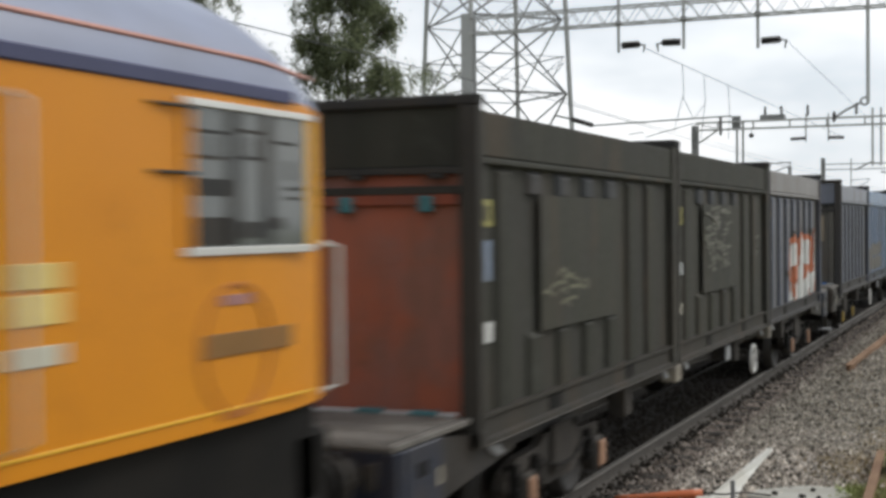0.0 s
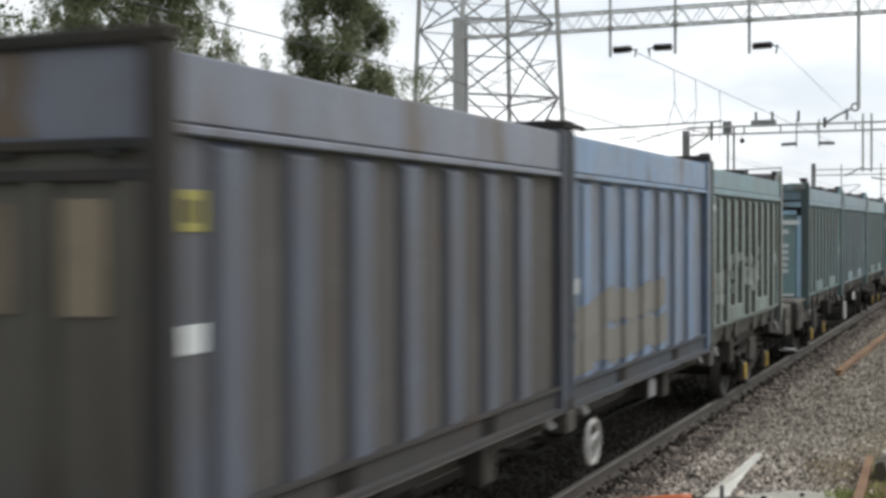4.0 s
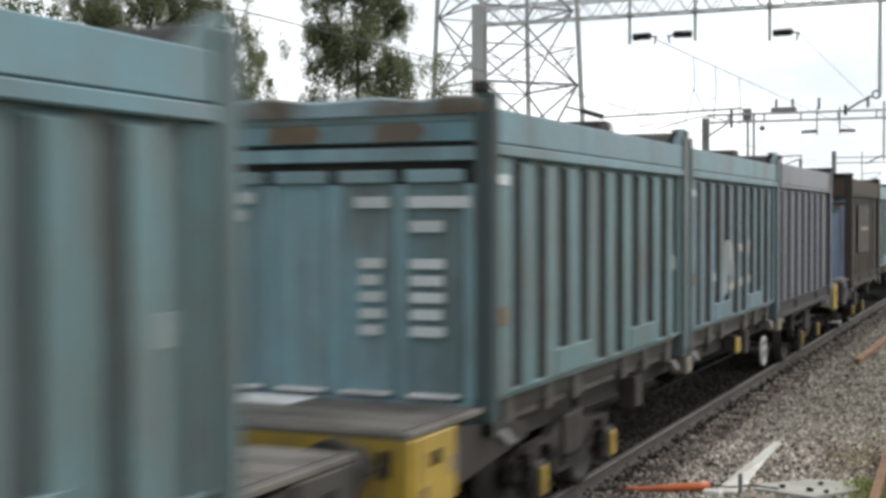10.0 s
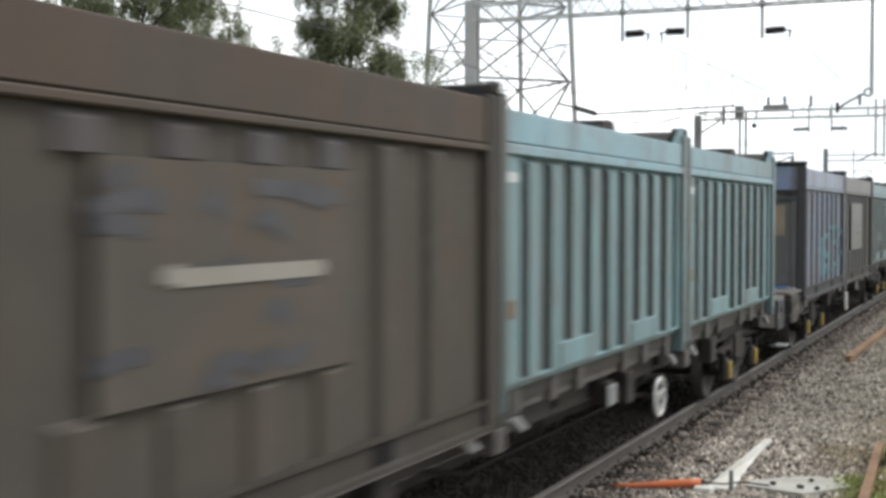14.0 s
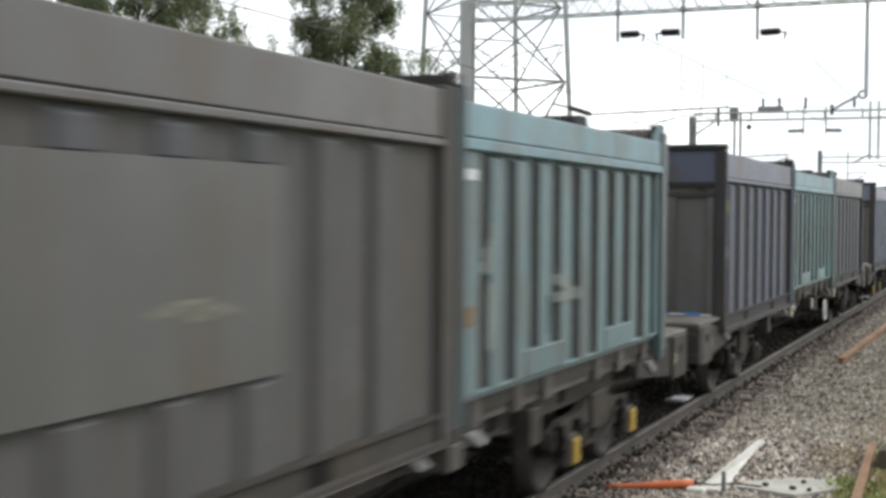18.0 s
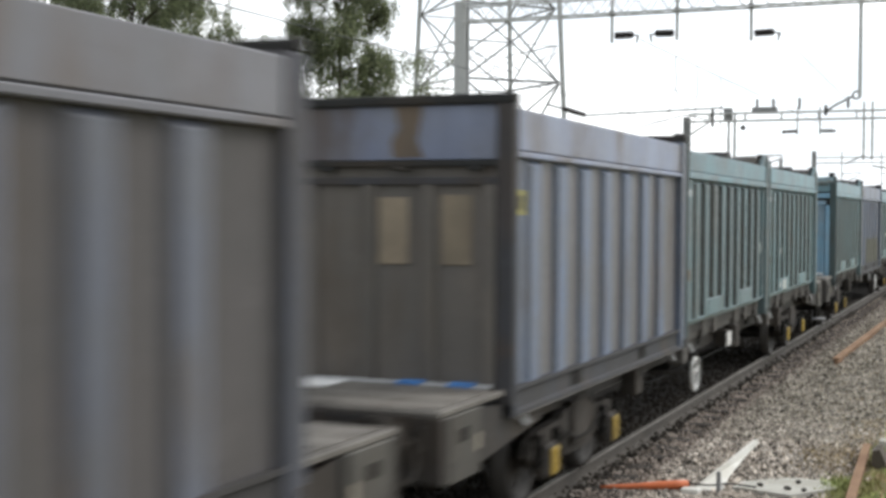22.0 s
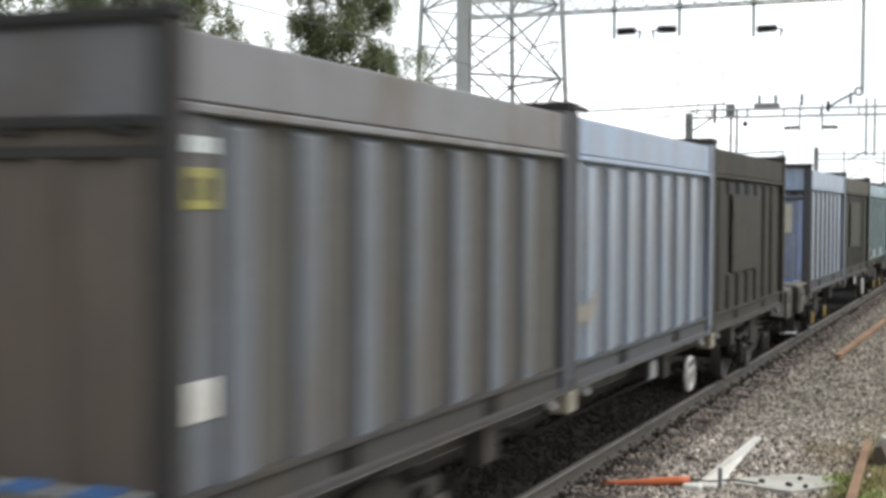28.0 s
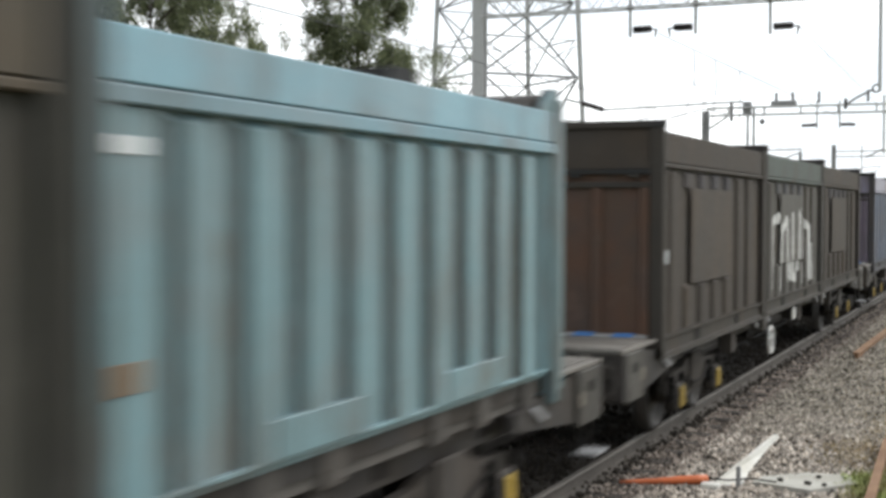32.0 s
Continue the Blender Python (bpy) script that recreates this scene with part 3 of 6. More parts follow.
def tree(at, height, spread, seed, label, low=0.35, limbs=40, sprays=9, per=60, size=0.05, lean=0.0, mat=None):
    """Trunk, limbs that rise from it, and hanging sprays of leaves round each limb's end, with gaps between them."""
    rng = np.random.default_rng(seed)
    t = thing("tree", at, label, "tree", "trees behind the line")
    bm = bmesh.new()
    pts = [Vector((0.12 * rng.normal() * k / 6 + lean * k / 6, 0.12 * rng.normal() * k / 6, height * 0.92 * k / 6)) for k in range(7)]
    pts[0] = Vector((0, 0, -0.2))
    for k in range(6):
        rod(bm, pts[k], pts[k + 1], 0.011 * height * (1 - k / 6.6), 9, 0.011 * height * (1 - (k + 1) / 6.6))
    part("trunk", bm, BARK, t, smooth=True)
    clumps = []
    for k in range(limbs):
        u = low + (1 - low) * (k + rng.random()) / limbs
        w = (u - low) / (1 - low)
        prof = 0.35 + 0.75 * math.sin(math.pi * min(1.0, 0.28 + 0.62 * w)) if w < 0.9 else 0.5
        a = k * 2.4 + rng.normal() * 0.5
        rad = spread * prof * rng.uniform(0.35, 1.08)
        c = Vector((math.cos(a) * rad + lean * u, math.sin(a) * rad, height * u + 0.3 * rng.normal()))
        start = Vector((lean * u * 0.8, 0, max(0.5, c.z - rad * 0.8)))
        mid = start.lerp(c, 0.55) + Vector((0, 0, 0.15 * rad))
        part("limb", bent_rod(bmesh.new(), [start, mid, c], 0.020, 5), BARK, t)
        reach = spread * rng.uniform(0.16, 0.34)
        for _ in range(sprays):
            o = rng.normal(size=3) * reach * np.array([0.75, 0.75, 0.6])
            clumps.append((c.x + o[0], c.y + o[1], c.z + o[2], rng.uniform(0.10, 0.26)))
    v, f = [], []
    for cx, cy, cz, r in clumps:
        n = int(per * rng.uniform(0.5, 1.4))
        p = rng.normal(size=(n, 3)) * r * np.array([0.6, 0.6, 1.15])
        p[:, 2] -= 0.35 * r
        x, y = rng.normal(size=(n, 3)), rng.normal(size=(n, 3))
        x /= np.linalg.norm(x, axis=1)[:, None]
        y -= x * (x * y).sum(1)[:, None]
        y /= np.linalg.norm(y, axis=1)[:, None]
        s = size * rng.uniform(0.6, 1.3, (n, 1))
        q = p + np.array((cx, cy, cz))
        i = len(v)
        v.extend(np.stack([q - x * s, q - y * s * 0.55, q + x * s, q + y * s * 0.55], 1).reshape(-1, 3).tolist())
        f.extend((np.arange(n * 4).reshape(-1, 4) + i).tolist())
    hang("crown", soup("crown", v, f, mat or LEAF), t, "loose uneven crown of small hanging leaves")
    return t


tree((-14.8, 38.0, -0.4), 12.6, 1.42, 11, "tall birch with a narrow loose green crown", 0.16, 96, 13, 105, 0.046, 0.1)
tree((-14.5, 44.5, -0.4), 8.3, 0.9, 12, "slim young birch with thin open foliage", 0.30, 22, 6, 60, 0.045)
tree((-23.0, 38.0, -0.4), 13.2, 3.1, 13, "broad birch with drooping green foliage", 0.18, 150, 14, 105, 0.048, 0.4)
tree((-20.6, 40.5, -0.4), 9.6, 0.8, 16, "small birch beside a broader one", 0.40, 14, 6, 55, 0.045)
tree((-27.0, 34.0, -0.4), 10.0, 2.6, 17, "rounded green tree at the edge of the bank", 0.15, 70, 13, 90, 0.05)


def bush(at, rx, ry, h, seed, per=260, count=60):
    rng = np.random.default_rng(seed)
    t = thing("bush", at, "dense overgrown green bush on the railway bank", "bush", "bushes behind the line")
    clumps = []
    for k in range(count):
        a, u = rng.uniform(0, math.tau), rng.random()
        rad = math.sqrt(rng.random()) * (1 - 0.55 * u)
        c = (math.cos(a) * rad * rx, math.sin(a) * rad * ry, 0.2 + h * u)
        clumps.append((*c, 0.55 + 0.35 * rng.random()))
        if k % 4 == 0:
            part("stem", rod(bmesh.new(), (c[0] * 0.3, c[1] * 0.3, -0.1), c, 0.03, 5, 0.008, False), BARK, t)
    v, f = leaves(rng, clumps, per, 0.06)
    hang("foliage", soup("foliage", v, f, LEAF_DARK), t)


for k, (x, y, rx, ry, h) in enumerate([(-10.4, 11.5, 1.5, 1.8, 4.6), (-11.2, 15.6, 1.7, 1.9, 6.2), (-12.6, 18.5, 1.8, 2.0, 6.6), (-13.2, 22.0, 1.8, 2.2, 4.2),
                                       (-12.6, 26.5, 1.8, 2.4, 3.6), (-13.0, 31.5, 1.8, 2.6, 3.2), (-12.0, 7.6, 1.7, 1.8, 4.4)]):
    bush((x, y, -0.4), rx, ry, h, 40 + k)

blades(5000, [(-8.2, 13, 0.8, 3), (-8.0, 18, 0.8, 4), (-7.8, 9, 0.8, 3)], 0.3, 8, GRASS, "green_grass", "long green grass at the foot of the bushes")


# ---- lattice pylon ----
def angle_bar(bm, p, q, w):
    """A straight L-section member."""
    p, q = Vector(p), Vector(q)
    d = (q - p).normalized()
    a = d.orthogonal().normalized()
    b = d.cross(a)
    for u, v in ((a, b), (b, a)):
        c = [p, p + u * w, p + u * w + v * w * 0.14, p + v * w * 0.14]
        e = [x + (q - p) for x in c]
        lo, hi = [bm.verts.new(x) for x in c], [bm.verts.new(x) for x in e]
        for i in range(4):
            bm.faces.new((lo[i], lo[(i + 1) % 4], hi[(i + 1) % 4], hi[i]))
        bm.faces.new(lo[::-1])
        bm.faces.new(hi)
    return bm


pylon = thing("transmission_pylon", (-18.9, 62.0, -0.4), "tall grey lattice steel transmission pylon", "pylon")
PH, TURN = 34.0, radians(48)


def leg_point(corner, h):
    half = 3.03 - 0.045 * min(h, 26)
    a = TURN + corner * math.pi / 2 + math.pi / 4
    return Vector((math.cos(a) * half * 1.414, math.sin(a) * half * 1.414, h))


LEVELS = [0.0, 5.2, 9.4, 13.0, 16.2, 19.2, 22.0, 24.6, 27.0, 30.0, 34.0]
for c in range(4):
    part("leg", angle_bar(bmesh.new(), leg_point(c, 0), leg_point(c, PH), 0.17), GALV, pylon, "straight tapering corner leg")
for lo, hi in zip(LEVELS, LEVELS[1:]):
    for c in range(4):
        d = (c + 1) % 4
        part("brace", angle_bar(bmesh.new(), leg_point(c, lo), leg_point(d, hi), 0.075), GALV_DULL, pylon)
        part("brace", angle_bar(bmesh.new(), leg_point(d, lo), leg_point(c, hi), 0.075), GALV_DULL, pylon)
        part("crossbar", angle_bar(bmesh.new(), leg_point(c, hi), leg_point(d, hi), 0.075), GALV_DULL, pylon)
        mid = (leg_point(c, lo) + leg_point(d, hi)) / 2
        for e in (c, d):
            side = leg_point(e, (lo + hi) / 2)
            part("strut", angle_bar(bmesh.new(), side, mid, 0.05), GALV_DULL, pylon)
            q = leg_point(e, lo).lerp(leg_point(d if e == c else c, hi), 0.25)
            part("strut", angle_bar(bmesh.new(), leg_point(e, lo + (hi - lo) * 0.42), q, 0.035), GALV_DULL, pylon)
            part("strut", angle_bar(bmesh.new(), leg_point(e, lo + (hi - lo) * 0.5), q, 0.035), GALV_DULL, pylon)
for h in (22.0, 28.0):
    for s in (-1, 1):
        tip = Vector((s * 6.5 * math.cos(TURN), s * 6.5 * math.sin(TURN), h + 0.2))
        bm = bmesh.new()
        for c in range(4):
            angle_bar(bm, leg_point(c, h if c % 2 else h + 1.2), tip, 0.09)
        part("cross_arm", bm, GALV, pylon, "tapered lattice arm")


# ---- overhead line gantries ----
def insulator(bm, p, q, r=0.075, n=9):
    return turned(bm, p, q, [r * 0.5] + [r * 1.05, r * 0.62] * n + [r * 0.5])


def h_mast(bm, x, y, z0, z1, w=0.3, d=0.26):
    a, b, e, k = w / 2, 0.008, d / 2 + 0.012, d / 2 - 0.012
    o = [(-a, -e), (a, -e), (a, -k), (b, -k), (b, k), (a, k), (a, e), (-a, e), (-a, k), (-b, k), (-b, -k), (-a, -k)]
    return prism(bm, [(x + p, y + q) for p, q in o], "z", z0, z1)


def boom(owner, x0, x1, y, z0, z1, depth=0.4, step=0.62, chord=0.04):
    for z in (z0, z1):
        for s in (-1, 1):
            part("chord", cuboid(bmesh.new(), x0, x1, y + s * depth / 2 - chord / 2, y + s * depth / 2 + chord / 2, z - chord / 2, z + chord / 2), GALV, owner)
    n = int((x1 - x0) / step)
    for k in range(n):
        a, b = x0 + (x1 - x0) * k / n, x0 + (x1 - x0) * (k + 1) / n
        bm = bmesh.new()
        for s in (-1, 1):
            yy = y + s * depth / 2
            rod(bm, (a, yy, z0), ((a + b) / 2, yy, z1), 0.012, 5)
            rod(bm, ((a + b) / 2, yy, z1), (b, yy, z0), 0.012, 5)
        rod(bm, (a, y - depth / 2, z0), (b, y + depth / 2, z0), 0.011, 5)
        rod(bm, (a, y - depth / 2, z1), (a, y + depth / 2, z1), 0.011, 5)
        part("lattice_bay", bm, GALV, owner)


G1 = 34.0
gantry = thing("overhead_line_gantry", (-8.95, G1, -0.4), "grey lattice boom gantry carrying the overhead line equipment", "gantry", "overhead line gantries")


def g(p, origin):
    return (p[0] - origin[0], p[1] - origin[1], p[2] - origin[2])


O1 = (-8.95, G1, -0.4)
part("mast", h_mast(bmesh.new(), 0, 0, 0, 8.8, 0.32, 0.30), GALV, gantry, "broad grey steel column")
part("mast", h_mast(bmesh.new(), 17.2, 0, 0, 8.8, 0.32, 0.30), GALV, gantry, "broad grey steel column")
boom(gantry, 0.1, 17.1, 0, 8.24, 8.68, 0.42, 0.62, 0.045)
for k, (x, z, way) in enumerate([(-4.72, 7.1, 1), (-3.0, 7.1, -1), (-1.12, 7.0, 1)]):
    tube = part("drop_tube", rod(bmesh.new(), g((x, G1, z), O1), g((x, G1, 8.75), O1), 0.04, 8), GALV, gantry, "short hanging tube")
    part("bracket", cuboid(bmesh.new(), x + 8.95 - 0.07, x + 8.95 + 0.07, -0.08, 0.08, 8.2, 8.32, 0.01), GALV_DULL, tube)
    i = part("insulator", insulator(bmesh.new(), g((x + way * 0.08, G1, z + 0.18), O1), g((x + way * 0.58, G1, z + 0.16 + 0.03), O1), 0.105), PORCELAIN, gantry, "dark ribbed porcelain insulator")
    bm = rod(bmesh.new(), g((x + way * 0.58, G1, z + 0.18), O1), g((x + way * 0.72, G1, z + 0.14), O1), 0.02, 6)
    rod(bm, g((x + way * 0.70, G1, z + 0.18), O1), g((x + way * 0.66, G1, z - 0.04), O1), 0.035, 6, 0.02)
    part("wire_clamp", bm, GALV_DULL, i)
bm = rod(bmesh.new(), g((1.52, G1, 5.5), O1), g((1.52, G1, 8.75), O1), 0.045, 8)
part("drop_tube", bm, GALV, gantry, "long hanging registration tube")
bm = ring(bmesh.new(), g((1.44, G1, 5.56), O1), (0, 1, 0), 0.09, 0.025, 12)
part("tube_clamp", bm, GALV_DULL, gantry)
part("registration_arm", bent_rod(bmesh.new(), [g((1.36, G1, 5.53), O1), g((1.0, G1, 5.36), O1), g((0.72, G1, 5.18), O1)], 0.028), GALV_DULL, gantry)
part("insulator", insulator(bmesh.new(), g((0.72, G1, 5.08), O1), g((0.72, G1, 5.34), O1), 0.05, 5), PORCELAIN, gantry)

G2 = 72.0
O2 = (-11.1, G2, -0.4)
gantry = thing("overhead_line_gantry", O2, "distant grey gantry with drop tubes and line equipment", "gantry", "overhead line gantries")
part("mast", h_mast(bmesh.new(), 0, 0, 0, 8.3, 0.34, 0.3), GALV_DULL, gantry, "grey steel column")
part("mast", h_mast(bmesh.new(), 23.0, 0, 0, 8.3, 0.34, 0.3), GALV_DULL, gantry, "grey steel column")
for z in (8.05, 8.45):
    for s in (-0.2, 0.2):
        part("chord", cuboid(bmesh.new(), 0.1, 22.9, s - 0.035, s + 0.035, z - 0.04, z + 0.04), GALV, gantry)
for k in range(12):
    part("post", cuboid(bmesh.new(), 1.2 + 1.9 * k, 1.26 + 1.9 * k, -0.16, 0.16, 8.09, 8.41), GALV, gantry)
part("knee_brace", rod(bmesh.new(), (0.1, 0, 7.3), (1.2, 0, 8.0), 0.05, 6), GALV, gantry)
for x in (2.26, 2.58):
    part("hanging_post", cuboid(bmesh.new(), x - 0.05, x + 0.05, -0.06, 0.06, 4.0, 8.5), GALV_DULL, gantry, "twin hanging posts")
part("hanging_bracket", cuboid(bmesh.new(), 2.0, 2.45, -0.12, 0.12, 8.0, 8.75, 0.02), GALV_DULL, gantry)
part("switch_box", cuboid(bmesh.new(), 3.5, 4.8, -0.2, 0.2, 8.45, 8.75, 0.03), GALV_DULL, gantry, "grey switch housing")
for x in (3.75, 4.6, 5.95, 8.4):
    part("insulator", insulator(bmesh.new(), (x, 0, 8.6), (x, 0, 9.2), 0.08, 6), PORCELAIN, gantry)
for x, way in ((5.85, -1), (7.0, 1)):
    part("drop_tube", rod(bmesh.new(), (x, 0, 7.25), (x, 0, 8.7), 0.045, 6), GALV, gantry)
    part("insulator", insulator(bmesh.new(), (x, 0, 7.45), (x + way * 0.8, 0, 7.42), 0.1), PORCELAIN, gantry)
for x in (9.2, 9.62):
    part("drop_tube", rod(bmesh.new(), (x, 0, 5.9), (x, 0, 8.9), 0.06, 6), GALV, gantry, "long hanging tube")
part("registration_arm", bent_rod(bmesh.new(), [(9.6, 0, 6.0), (9.1, 0, 6.1), (8.3, 0, 5.7)], 0.04), GALV_DULL, gantry)
part("registration_arm", bent_rod(bmesh.new(), [(9.6, 0, 5.6), (10.2, 0, 5.5), (11.0, 0, 5.35)], 0.04), GALV_DULL, gantry)
part("cantilever", bent_rod(bmesh.new(), [(2.6, 0, 6.1), (5.1, 0, 6.2), (5.0, 0, 6.0), (3.0, 0, 5.3)], 0.035), GALV_DULL, gantry)
part("balance_weight", turned(bmesh.new(), (3.02, 0, 7.54), (3.02, 0, 7.82), [0.03, 0.11, 0.14, 0.14, 0.11, 0.03]), PORCELAIN, gantry, "small round weight")
part("weight_line", rod(bmesh.new(), (3.02, 0, 7.8), (3.02, 0, 8.05), 0.015, 5), GALV_DULL, gantry)
part("cantilever_post", cuboid(bmesh.new(), 4.95, 5.1, -0.1, 0.1, 3.6, 6.0), GALV_DULL, gantry)

G3 = 128.0
O3 = (-11.5, G3, -0.4)
gantry = thing("overhead_line_gantry", O3, "far gantry across the line, thin against the sky", "gantry", "overhead line gantries")
for x in (0, 22.0):
    part("mast", h_mast(bmesh.new(), x, 0, 0, 9.0, 0.36, 0.3), GALV_DULL, gantry)
for z in (7.9, 8.4):
    part("chord", cuboid(bmesh.new(), 0.1, 21.9, -0.1, 0.1, z - 0.05, z + 0.05), GALV, gantry)
for x in (2.5, 6.0, 9.8, 13.0):
    part("drop_tube", rod(bmesh.new(), (x, 0, 5.6), (x, 0, 8.9), 0.06, 6), GALV, gantry)
    part("cantilever", bent_rod(bmesh.new(), [(x, 0, 6.9), (x + 1.7, 0, 7.0), (x + 1.6, 0, 6.8), (x, 0, 5.9)], 0.04), GALV_DULL, gantry)


# ---- wires ----
def wire(points, r=0.009, sag=0.0, name="overhead_wire", label="thin overhead line wire"):
    pts = []
    for p, q in zip(points, points[1:]):
        p, q = Vector(p), Vector(q)
        n = 8
        pts += [p.lerp(q, k / n) - Vector((0, 0, sag * 4 * (k / n) * (1 - k / n))) for k in range(n)]
    pts.append(Vector(points[-1]))
    return tagged(new(name, mesh_from(bent_rod(bmesh.new(), pts, r, 5), WIRE)), label, "wire", "overhead wires")


wire([(-6.0, -20, 5.5), (-6.0, G1, 5.79), (-6.4, G2, 5.6), (-6.2, G3, 5.6)], 0.010)
wire([(-0.4, G1, 7.14), (-1.4, G2, 7.2), (0.0, G3, 6.7)], 0.007, 0.0)
catenary = wire([(-3.98, G1, 7.16), (-3.3, G2, 7.02)], 0.011, 0.0)
wire([(-8.95, G1, 7.0), (-11.1, G2, 7.4), (-11.4, G3, 7.4)], 0.010, 0.2)
for f_, x, z in ((0.10, -0.25, 5.3), (0.17, -0.1, 5.2), (0.26, 0.0, 5.35)):
    top = Vector((-3.98, G1, 7.16)).lerp(Vector((-3.3, G2, 7.02)), f_)
    part("dropper", bent_rod(bmesh.new(), [top, top + Vector((0.04, 0, -0.8)), top + Vector((x, 0, z - top.z))], 0.010, 5), WIRE, catenary, "thin hanging dropper")
a_, b_ = [Vector((-3.98, G1, 7.16)).lerp(Vector((-3.3, G2, 7.02)), q) for q in (0.10, 0.17)]
part("jumper", bent_rod(bmesh.new(), [a_ + Vector((0, 0, -0.9)), (a_ + b_) / 2 + Vector((0, 0, -1.45)), b_ + Vector((0, 0, -0.9))], 0.010, 5), WIRE, catenary, "slack jumper wire")
feeder = thing("feeder_line", (-14.2, 60.0, 7.02), "rod insulator and bare feeder tube strung across the lines", "feeder line")
part("insulator", insulator(bmesh.new(), (-0.1, 0, 0.55), (1.0, 0, 0.2), 0.14, 8), PORCELAIN, feeder, "dark ribbed insulator")
part("end_fitting", rod(bmesh.new(), (-0.9, 0, 0.75), (-0.1, 0, 0.55), 0.05, 6), GALV_DULL, feeder)
part("feeder_tube", rod(bmesh.new(), (1.0, 0, 0.2), (7.0, 2.0, 0.55), 0.04, 6), GALV_DULL, feeder)
part("hanging_insulator", insulator(bmesh.new(), (6.5, 2.0, 0.5), (6.5, 2.0, -0.35), 0.08, 6), PORCELAIN, feeder)
part("jumper", bent_rod(bmesh.new(), [(2.5, 0.5, -0.25), (3.2, 0.6, -0.15), (3.3, 0.6, -0.4), (4.2, 1.0, -0.1), (5.4, 1.2, 0.2), (6.3, 1.8, 0.0)], 0.025, 5), WIRE, feeder)


# ---- containers ----


def rib_shape(w, foot, depth, z0, z1):
    """One pressed upright rib of a side sheet, seen from +x; sloped flanks and a chamfered head."""
    def build():
        bm = bmesh.new()
        half = [(w / 2 + foot, 0.0), (w / 2 + 0.3 * foot, 0.62 * depth), (w / 2 - 0.012, 0.92 * depth), (w / 2 - 0.05, depth)]
        o = [(-a, b) for a, b in half[:1]] + half + [(-a, b) for a, b in half[:0:-1]]
        lo = [bm.verts.new((x, y, z0)) for y, x in o]
        hi = [bm.verts.new((x, y, z1 - 0.05 * x / depth)) for y, x in o]
        for i in range(len(o)):
            bm.faces.new((lo[i], lo[(i + 1) % len(o)], hi[(i + 1) % len(o)], hi[i]))
        bm.faces.new(lo[::-1])
        bm.faces.new(hi)
        return bm
    return build


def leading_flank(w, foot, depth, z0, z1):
    """Thin film on a rib's windward side: brake dust and painted shade."""
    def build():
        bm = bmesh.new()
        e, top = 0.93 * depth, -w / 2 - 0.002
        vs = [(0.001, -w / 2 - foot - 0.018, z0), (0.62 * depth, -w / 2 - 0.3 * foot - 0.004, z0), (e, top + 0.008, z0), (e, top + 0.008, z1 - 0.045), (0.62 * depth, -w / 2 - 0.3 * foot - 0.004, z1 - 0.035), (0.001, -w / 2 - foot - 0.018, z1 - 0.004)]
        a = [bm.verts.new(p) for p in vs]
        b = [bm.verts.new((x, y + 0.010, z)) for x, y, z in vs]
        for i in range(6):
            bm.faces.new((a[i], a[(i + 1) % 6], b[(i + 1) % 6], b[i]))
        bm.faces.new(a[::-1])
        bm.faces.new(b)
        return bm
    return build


def profile(kind, y):
    """How far the outer side surface stands at y along the container."""
    if kind == "teal":
        if y < 0.50:
            return 1.238
        k = (y - 0.80 + 0.2825) % 0.565 - 0.2825
        return 1.245 - 0.052 * min(1.0, max(0.0, abs(k) - 0.125) / 0.045)
    if y < 0.40:
        return 1.228
    k = (y - 0.61 + 0.3675) % 0.735 - 0.3675
    return 1.246 - (0.042 if kind == "p" else 0.045) * min(1.0, max(0.0, abs(k) - 0.145) / 0.035)


def skin(kind, y, reach):
    """The highest of the side surface within reach of y, so that paint bridges the steps."""
    return max(profile(kind, y + d * reach) for d in (-1, -0.5, 0, 0.5, 1))


def sprayed(kind, inside, y0, y1, z0, z1, step=0.03, panel=None):
    """Sprayed paint that lies on the ribs and hollows of a side."""
    bm = bmesh.new()
    y = y0
    while y < y1:
        z = z0
        while z < z1:
            if inside(y + step / 2, z + step / 2):
                a, b = skin(kind, y, step * 0.7) + 0.006, skin(kind, y + step, step * 0.7) + 0.006
                if panel and panel[0] < y < panel[1] and panel[2] < z < panel[3]:
                    a = b = 1.259
                vs = [bm.verts.new(p) for p in ((a, y, z), (b, y + step, z), (b, y + step, z + step), (a, y, z + step))]
                bm.faces.new(vs)
            z += step
        y += step
    bmesh.ops.remove_doubles(bm, verts=bm.verts, dist=0.001)
    return bm


def near_line(y, z, pts, width):
    best = 9.0
    for (a, b), (c, d) in zip(pts, pts[1:]):
        dy, dz = c - a, d - b
        u = max(0.0, min(1.0, ((y - a) * dy + (z - b) * dz) / (dy * dy + dz * dz + 1e-9)))
        best = min(best, math.hypot(y - a - u * dy, z - b - u * dz))
    return best < width


def drop_part(box, name, key, build, mat, label="", at=(0, 0, 0), smooth=False):
    return hang(name, shared(key, build, mat, BASE, smooth), box, label, at)


